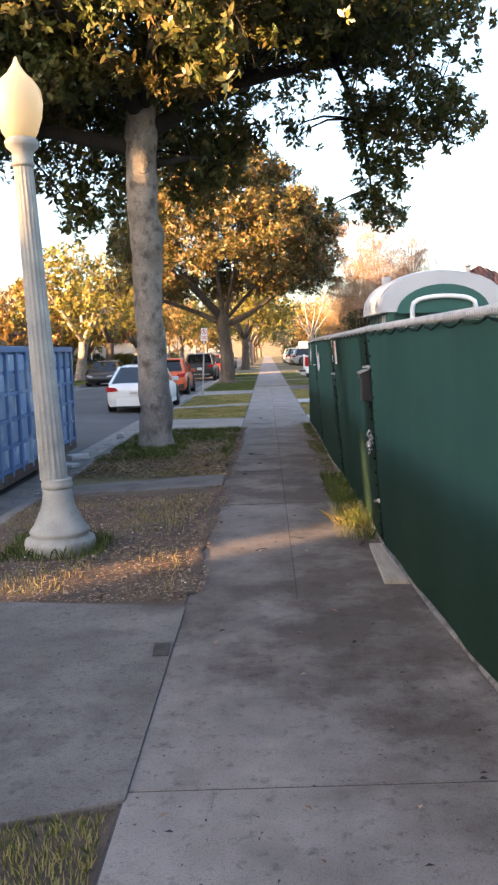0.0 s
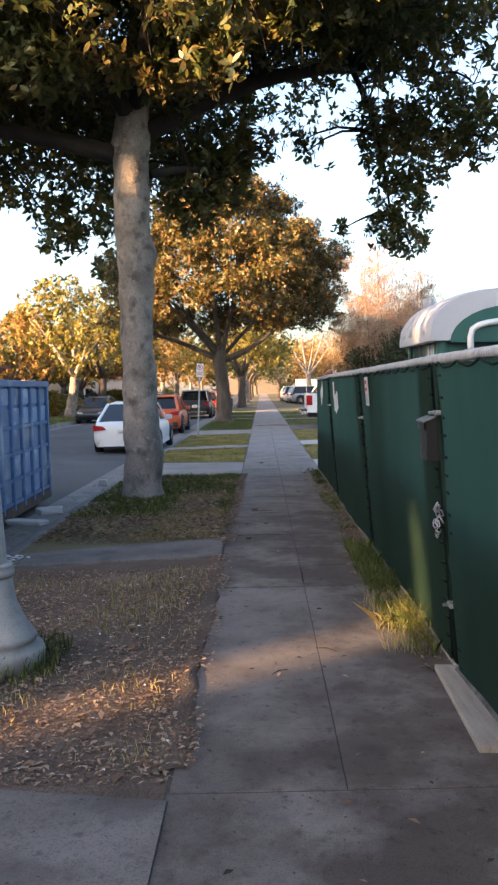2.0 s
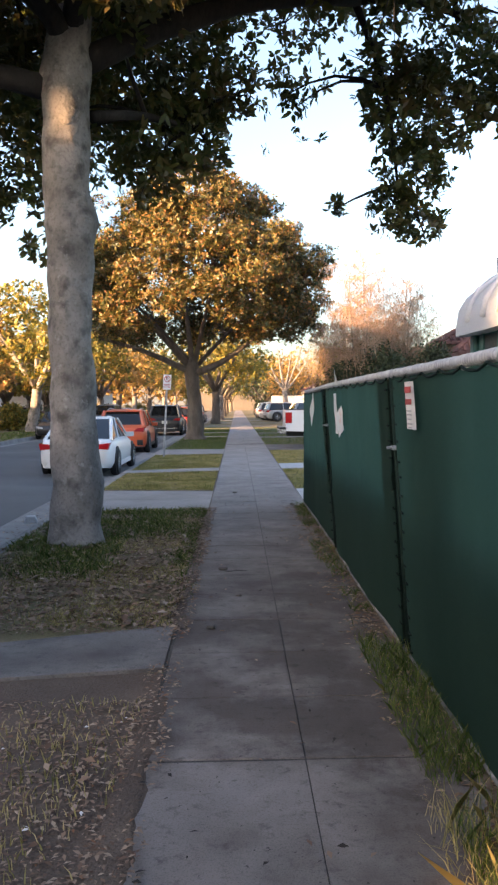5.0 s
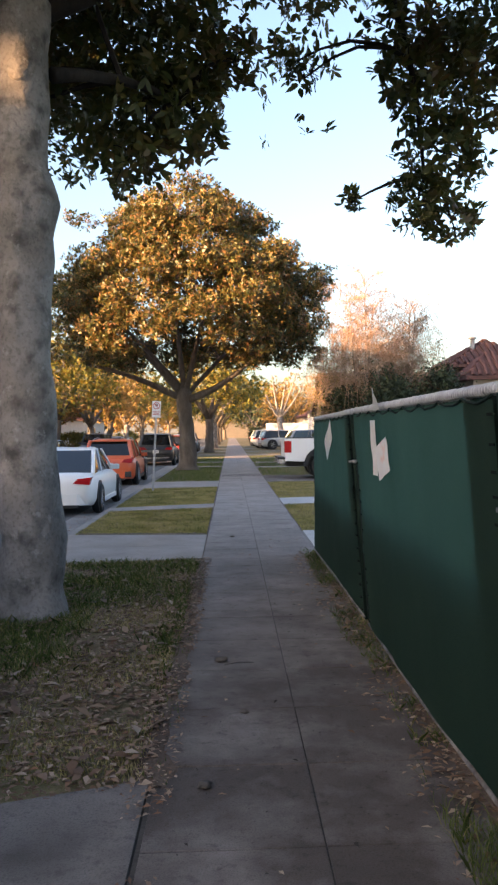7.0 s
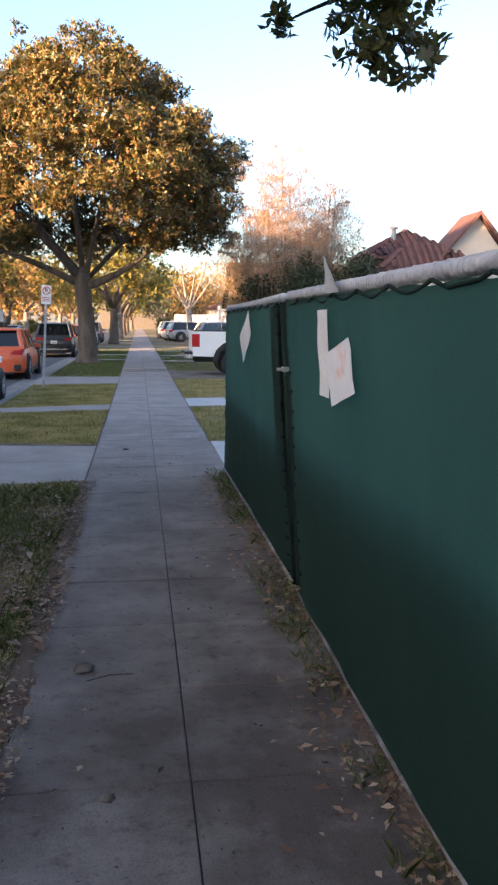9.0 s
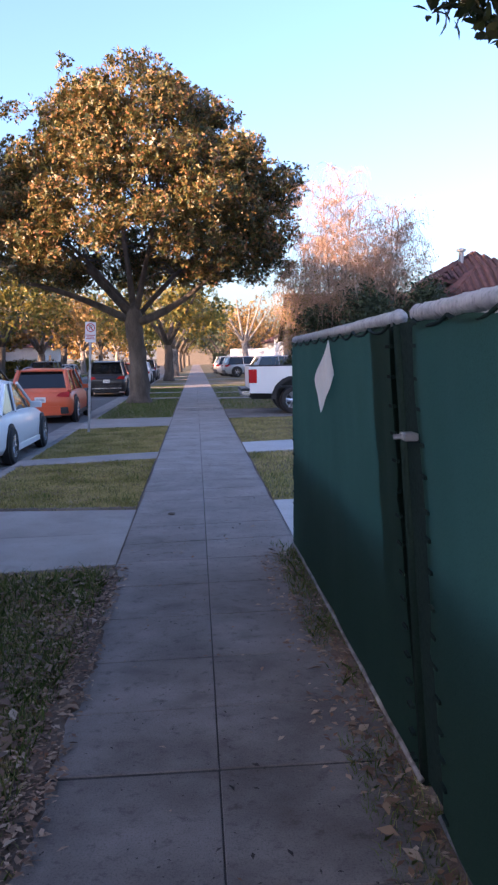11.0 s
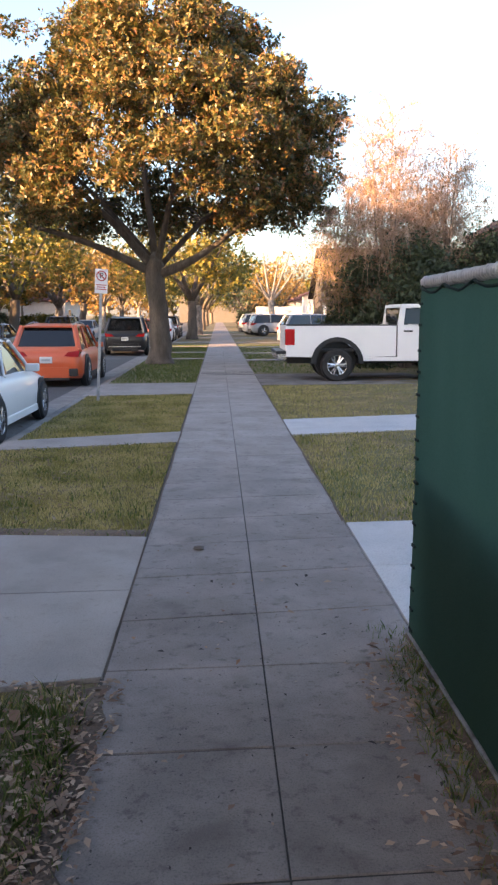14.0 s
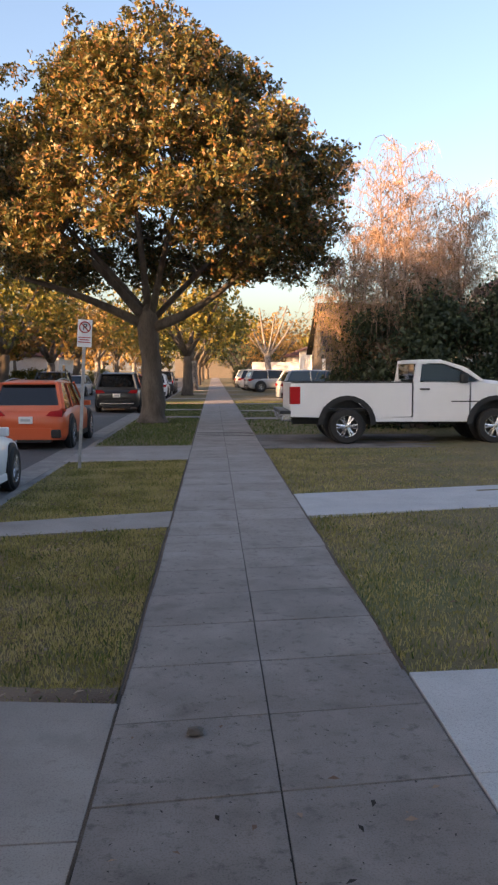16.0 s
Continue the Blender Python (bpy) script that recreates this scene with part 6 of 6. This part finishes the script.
strip_path("driveway_near", "stained concrete driveway apron to the street", [(-0.738, 2.75), (-0.738, 5.12), (-3.02, 5.48), (-3.02, 2.0)], M_CONC_OLD, 0.006, 0)
strip_path("path_kerb_one", "narrow cracked concrete path across the parkway", [(-0.765, 10.02), (-0.765, 11.0), (-3.02, 10.22), (-3.02, 9.62)], M_CONC_OLD, 0.002)
strip_path("driveway_first", "concrete driveway apron crossing the parkway", [(-0.75, 17.85), (-0.75, 20.3), (-3.02, 20.5), (-3.02, 17.4)], M_CONC_L, 0.001, 1)
strip_path("path_kerb_two", "narrow concrete path from kerb to footpath", [(-0.75, 25.0), (-0.75, 26.0), (-3.02, 25.2), (-3.02, 24.4)], M_CONC_L, 0.001)
strip_path("driveway_second", "concrete driveway apron crossing the parkway", [(-0.75, 31.7), (-0.75, 34.6), (-3.02, 34.4), (-3.02, 31.3)], M_CONC_L, 0.001, 1)
strip_path("driveway_gate", "pale concrete driveway beside the fence end", [(0.81, 18.35), (0.81, 20.66), (7.0, 21.1), (7.0, 18.6)], M_CONC_NEW, 0.003, 1)
strip_path("path_front", "pale concrete front path across the lawn", [(0.81, 25.6), (0.81, 27.3), (9.0, 29.3), (9.0, 27.4)], M_CONC_NEW, 0.002)
strip_path("driveway_truck", "concrete driveway under the pickup truck", [(0.81, 33.8), (0.81, 37.6), (11.0, 37.9), (11.0, 34.2)], M_CONC_OLD, 0.002, 1)
for k, y in enumerate((44.5, 50.0, 57, 64, 74, 84)):
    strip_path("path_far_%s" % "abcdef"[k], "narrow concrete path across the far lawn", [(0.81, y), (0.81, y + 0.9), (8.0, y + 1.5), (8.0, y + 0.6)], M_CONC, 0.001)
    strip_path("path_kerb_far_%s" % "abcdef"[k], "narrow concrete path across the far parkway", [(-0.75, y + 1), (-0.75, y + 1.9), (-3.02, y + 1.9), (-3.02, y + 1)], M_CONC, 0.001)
hc = part("valve_cover", box(bmesh.new(), (-0.045, -0.10, 0), (0.045, 0.10, 0.006), 0.003), M_GRIT, None)
hc.matrix_world = pose(-0.80, 4.32, 0.006, 0, 0, 4)
tagged(hc, "small dark iron valve cover set in the concrete", "cover")


def soil_edge(name, label, x_edge, y0, y1, reach, side, seed, z=0.0075, back=0.10):
    """Soil that has crept over the edge of the paving, with a ragged rim."""
    bm = bmesh.new()
    n = int((y1 - y0) / 0.06)
    rim, foot = [], []
    for i in range(n + 1):
        y = y0 + (y1 - y0) * i / n
        r = reach * max(0.0, 0.45 + 0.9 * noise.noise(Vector((y * 0.8, seed, 0))) + 0.5 * noise.noise(Vector((y * 4, seed, 1))) + 0.25 * noise.noise(Vector((y * 13, seed, 2))))
        rim.append(bm.verts.new((x_edge + side * (r + 0.004), y, z - 0.009)))
        foot.append((bm.verts.new((x_edge + side * r * 0.5, y, z + 0.004)), bm.verts.new((x_edge - side * back, y, z - 0.020))))
    for i in range(n):
        bm.faces.new((rim[i], rim[i + 1], foot[i + 1][0], foot[i][0]))
        bm.faces.new((foot[i][0], foot[i + 1][0], foot[i + 1][1], foot[i][1]))
    return tagged(part(name, bm, M_DIRT, None, smooth=True), label, "soil", kind="stuff")


soil_edge("soil_spill", "soil crept over the path edge from the parkway", -0.74, 10.9, 17.75, 0.12, 1, 1)
soil_edge("soil_spill", "soil crept over the path edge by the lamp", -0.74, 5.4, 9.5, 0.07, 1, 2)
soil_edge("soil_spill", "dirt gathered along the fence foot", 0.80, 6.7, 18.3, 0.17, -1, 3)
soil_edge("soil_spill", "thin soil line along the lawn edge", -0.74, 20.4, 31.5, 0.02, 1, 4, 0.004, 0.02)
soil_edge("soil_spill", "thin soil line along the front lawn", 0.80, 20.7, 33.6, 0.02, -1, 5, 0.004, 0.02)

soil_edge("soil_spill", "thin soil line by the driveway", -0.752, 17.9, 20.2, 0.02, 1, 6, 0.003, 0.012)

bm = bmesh.new()
rows = []
for i in range(40):
    x = -2.85 + 2.08 * i / 39
    w = 0.10 + 0.07 * noise.noise(Vector((x * 2.3, 5, 0))) + 0.05 * noise.noise(Vector((x * 9, 5, 1)))
    edge = 20.3 + 0.2 * (-0.75 - x) / 2.27
    rows.append([bm.verts.new((x, edge - 0.004, -0.004)), bm.verts.new((x, edge + w * 0.4, 0.012)), bm.verts.new((x, edge + w + 0.08, 0.004))])
for p, q in zip(rows, rows[1:]):
    bm.faces.new((p[0], q[0], q[1], p[1]))
    bm.faces.new((p[1], q[1], q[2], p[2]))
tagged(part("soil_spill", bm, M_DIRT, None, smooth=True), "bare brown soil strip where the lawn meets the driveway", "soil", kind="stuff")

# ---- grass, leaves and litter ----
def blades(rng, xy, height, width, lean=0.5, z0=-0.02):
    n = len(xy)
    a = rng.uniform(0, 2 * np.pi, n)
    h = height * rng.uniform(0.45, 1.25, n)
    w = width * rng.uniform(0.7, 1.3, n)
    la, ll = rng.uniform(0, 2 * np.pi, n), lean * h * rng.uniform(0.2, 1.2, n)
    b = np.stack([xy[:, 0], xy[:, 1], np.full(n, z0)], 1)
    s = np.stack([np.cos(a) * w / 2, np.sin(a) * w / 2, np.zeros(n)], 1)
    mid = b + np.stack([np.cos(la) * ll * 0.35, np.sin(la) * ll * 0.35, h * 0.6], 1)
    tip = b + np.stack([np.cos(la) * ll, np.sin(la) * ll, h], 1)
    v = np.stack([b - s, b + s, mid + s * 0.7, tip, mid - s * 0.7], 1).reshape(-1, 3)
    f = np.arange(n * 5).reshape(-1, 5)
    return v, f


def off_paving(xy):
    """The places that lie on no paved strip."""
    for q in PAVED:
        inside = np.ones(len(xy), bool)
        c = q.mean(0)
        for i in range(4):
            a, b = q[i], q[(i + 1) % 4]
            side = (b[0] - a[0]) * (xy[:, 1] - a[1]) - (b[1] - a[1]) * (xy[:, 0] - a[0])
            ref = (b[0] - a[0]) * (c[1] - a[1]) - (b[1] - a[1]) * (c[0] - a[0])
            inside &= side * ref > 0
        xy = xy[~inside]
    return xy


def grass(label, area, n, height, width, material, seed, patchy=0.0, lean=0.6, scale=1.2, name="grass"):
    rng = np.random.default_rng(seed)
    x0, x1, y0, y1 = area
    xy = np.stack([rng.uniform(x0, x1, n), rng.uniform(y0, y1, n)], 1)
    if patchy:
        keep = np.array([noise.noise(Vector((x * scale, y * scale, seed))) for x, y in xy]) + rng.normal(size=n) * 0.15 > patchy - 0.5
        xy = xy[keep]
    xy = off_paving(xy)
    v, f = blades(rng, xy, height, width, lean)
    ob = raw(name, v, f, material)
    return tagged(ob, label, "grass", kind="stuff")


grass("short dry winter grass on the parkway", (-2.9, -0.8, 11.0, 17.7), 26000, 0.045, 0.006, M_GRASS, 1, 0.45, 0.9)
grass("rank green grass round the tree foot", (-2.9, -0.78, 12.6, 17.7), 24000, 0.085, 0.006, M_GRASSG, 2, 0.42, 0.9)
grass("mown dry lawn between footpath and kerb", (-2.9, -0.77, 20.2, 25.1), 34000, 0.032, 0.008, M_GRASS, 3)
grass("mown dry lawn before the second driveway", (-2.9, -0.77, 25.2, 31.8), 36000, 0.035, 0.009, M_GRASS, 4)
grass("mown lawn beside the footpath", (0.82, 7.5, 20.66, 26.9), 44000, 0.036, 0.009, M_GRASS, 5)
grass("mown lawn before the pickup truck", (0.82, 9.0, 26.9, 34.0), 46000, 0.040, 0.010, M_GRASS, 6)
grass("greener lawn beyond the driveway", (0.84, 8.0, 38.0, 60.0), 20000, 0.06, 0.016, M_GRASSG, 7)
grass("parkway grass by the second tree", (-2.9, -0.78, 34.8, 60.0), 18000, 0.05, 0.014, M_GRASSG, 8)
grass("sparse dry grass on the bare soil", (-2.9, -0.8, 5.5, 9.5), 5000, 0.05, 0.006, M_GRASS, 9, 0.62)
grass("tufts round the lamp foot", (-2.5, -1.6, 6.5, 7.3), 900, 0.12, 0.007, M_GRASSG, 10)
grass("weedy tuft at the fence joint", (0.52, 0.80, 13.2, 14.6), 900, 0.06, 0.004, M_GRASSG, 31, 0.35, 0.9, 2.0)
grass("weedy grass at the fence end", (0.56, 0.84, 15.2, 18.4), 3600, 0.06, 0.004, M_GRASSG, 11, 0.45)
grass("dry weeds along the fence foot", (0.58, 0.80, 11.3, 18.2), 3400, 0.075, 0.0045, M_GRASSG, 12, 0.62, 0.9, 2.2)
grass("tall green weeds along the fence foot", (0.50, 0.80, 7.4, 10.9), 4200, 0.125, 0.0042, M_GRASSG, 13, 0.36, 0.9, 2.0)
grass("sunlit dry grass tuft at the fence foot", (0.42, 0.78, 6.9, 8.2), 600, 0.15, 0.0035, M_GRASS, 14, 0.35, 1.2, 2.5)
grass("wispy green grass at the gate post", (0.56, 0.78, 6.8, 8.2), 320, 0.24, 0.0035, M_GRASSG, 17, 0.4, 0.6, 2.5)
grass("patchy grass at the near corner", (-2.9, -0.78, -1.5, 2.70), 26000, 0.045, 0.006, M_GRASS, 15, 0.3)
grass("green tufts at the near corner", (-2.9, -0.78, -1.5, 2.70), 14000, 0.05, 0.006, M_GRASSG, 19, 0.5, 0.8)
grass("lawn across the street", (-13.8, -10.9, 30, 100), 12000, 0.08, 0.03, M_GRASSG, 16)


def litter(label, area, n, size, seed, material=M_DEAD, z=0.0, patchy=0.0, name="fallen_leaves"):
    rng = np.random.default_rng(seed)
    x0, x1, y0, y1 = area
    c = np.stack([rng.uniform(x0, x1, n), rng.uniform(y0, y1, n), np.full(n, z + 0.006) + rng.uniform(0, 0.012, n)], 1)
    if patchy:
        c = c[np.array([noise.noise(Vector((p[0] * 1.5, p[1] * 1.5, seed))) for p in c]) + rng.normal(size=n) * 0.12 > patchy - 0.5]
    if name == "lawn_thatch":
        q = off_paving(c[:, :2])
        c = np.column_stack([q, np.full(len(q), z + 0.01)])
    n = len(c)
    a = rng.uniform(0, 6.28, n)
    L = size * rng.uniform(0.4, 1.3, n)
    d = np.stack([np.cos(a), np.sin(a), rng.normal(size=n) * 0.15], 1) * L[:, None] / 2
    s = np.stack([-np.sin(a), np.cos(a), rng.normal(size=n) * 0.2], 1) * L[:, None] * 0.22
    up = np.array([0, 0, 1.0]) * L[:, None] * 0.10
    v = np.stack([c - d, c + s + up, c + d, c - s + up], 1).reshape(-1, 3)
    return tagged(raw(name, v, np.arange(n * 4).reshape(-1, 4), material), label, "leaves", kind="stuff")


litter("large curled brown magnolia leaves on the parkway", (-2.9, -0.68, 11.0, 17.7), 520, 0.105, 51, M_DEADB, 0.012)
for k, (a, n) in enumerate((((-2.9, -0.77, 20.2, 25.1), 4200), ((-2.9, -0.77, 25.2, 31.8), 4600), ((0.82, 7.5, 20.66, 26.9), 8000), ((0.82, 9.0, 26.9, 34.0), 5500))):
    grass("darker green tufts in the mown lawn", a, n, 0.05, 0.009, M_GRASSG, 70 + k, 0.55, 0.7, 2.6)
    litter("brown thatch and dry crumbs in the lawn", a, n // 4, 0.05, 80 + k, M_DEADB, 0.012, 0.5, name="lawn_thatch")
litter("brown leaves scattered on the parkway grass", (-2.9, -0.78, 10.9, 17.6), 5200, 0.06, 41, z=0.0, patchy=0.4)
litter("dark litter gathered along the fence foot", (0.42, 0.80, 8.2, 18.2), 1500, 0.045, 42, z=0.0, patchy=0.55)
litter("thick dry leaf litter on the bare soil", (-2.95, -0.74, 5.3, 9.5), 12000, 0.034, 1, z=-0.022)
litter("larger curled leaves on the bare soil", (-2.9, -0.76, 5.3, 9.5), 420, 0.065, 11, z=-0.014)
litter("dry leaves in the parkway grass", (-2.95, -0.76, 10.9, 17.7), 9000, 0.045, 2, M_DEADB, -0.012, 0.36)
litter("brown leaf litter by the narrow path", (-2.9, -0.72, 10.8, 13.6), 5000, 0.045, 12, M_DEADB, -0.014)
litter("dark grit specks on the footpath", (-0.74, 0.78, -2, 26), 2600, 0.017, 13, M_GRIT, -0.003, name="grit_specks")
litter("dark crumbs and bark scraps on the footpath", (-0.74, 0.72, 1.5, 21), 240, 0.04, 53, M_LIMB, 0.0, 0.5, name="bark_scraps")
litter("dark grit on the driveway", (-2.9, -0.76, 2.7, 5.2), 400, 0.018, 14, M_GRIT, -0.002, name="grit_specks")
litter("curled leaves blown against the fence foot", (0.5, 0.80, 10.5, 18.2), 170, 0.075, 52, M_DEADB, 0.008, 0.45)
litter("dry leaf drift along the fence foot", (0.58, 0.80, 6.6, 17.6), 1300, 0.05, 3, M_DEADB, 0.0, 0.42)
litter("scattered dry leaves on the footpath", (-0.74, 0.7, 2.0, 20.0), 150, 0.045, 4)
litter("small pale chips on the soil", (-2.9, -0.8, 5.4, 9.4), 90, 0.03, 5, M_PAPER, -0.012, name="paper_chips")
litter("brown leaves along the path edge", (-1.6, -0.62, 13.8, 17.8), 3600, 0.045, 6, patchy=0.38)
litter("dry leaf crumbs along the path edge", (-0.86, -0.64, 5.4, 17.7), 3200, 0.035, 16, z=0.006, patchy=0.42)
grass("sparse blades on the path edge", (-0.90, -0.68, 10.9, 17.7), 1600, 0.05, 0.005, M_GRASSG, 18, 0.45)
litter("brown leaves strewn at the fence foot", (0.54, 0.80, 11.0, 18.2), 1300, 0.04, 15, M_DEADB, 0.0, 0.45)
litter("white paper litter by the kerb", (-3.0, -2.7, 9.7, 10.2), 26, 0.10, 7, M_PAPER, -0.005, name="paper_litter")
litter("dry leaves in the gutter", (-3.7, -2.95, 9, 30), 500, 0.06, 8, z=-0.165)
for (x, y, r) in ((-0.354, 19.93, 0.045), (-0.45, 13.0, 0.05), (-0.30, 11.9, 0.03), (-0.5, 10.9, 0.04)):
    bm = bmesh.new()
    bmesh.ops.create_icosphere(bm, subdivisions=2, radius=r)
    for v in bm.verts:
        v.co += Vector((noise.noise(v.co * 40), noise.noise(v.co * 40 + Vector((3, 0, 0))), 0)) * r * 0.6
        v.co.z = v.co.z * 0.3 + r * 0.28
    ob = part("seed_pod", bm, M_BARK2, None, smooth=True)
    ob.location = (x, y, 0.0)
    tagged(ob, "small dark fallen seed pod on the footpath", "seed pod", "seed pods")
for (x, y, l, rz) in ((-0.32, 12.9, 0.22, 15), (0.05, 7.0, 0.14, -30), (-0.25, 6.6, 0.12, 40)):
    ob = part("twig", tube(bmesh.new(), [(-l / 2, 0, 0.006), (0, 0.012, 0.012), (l / 2, 0, 0.006)], [0.0022, 0.003, 0.002], 5), M_LIMB, None)
    ob.matrix_world = pose(x, y, 0.002, 0, 0, rz)
    tagged(ob, "thin dry twig lying on the footpath", "twig", "fallen twigs")
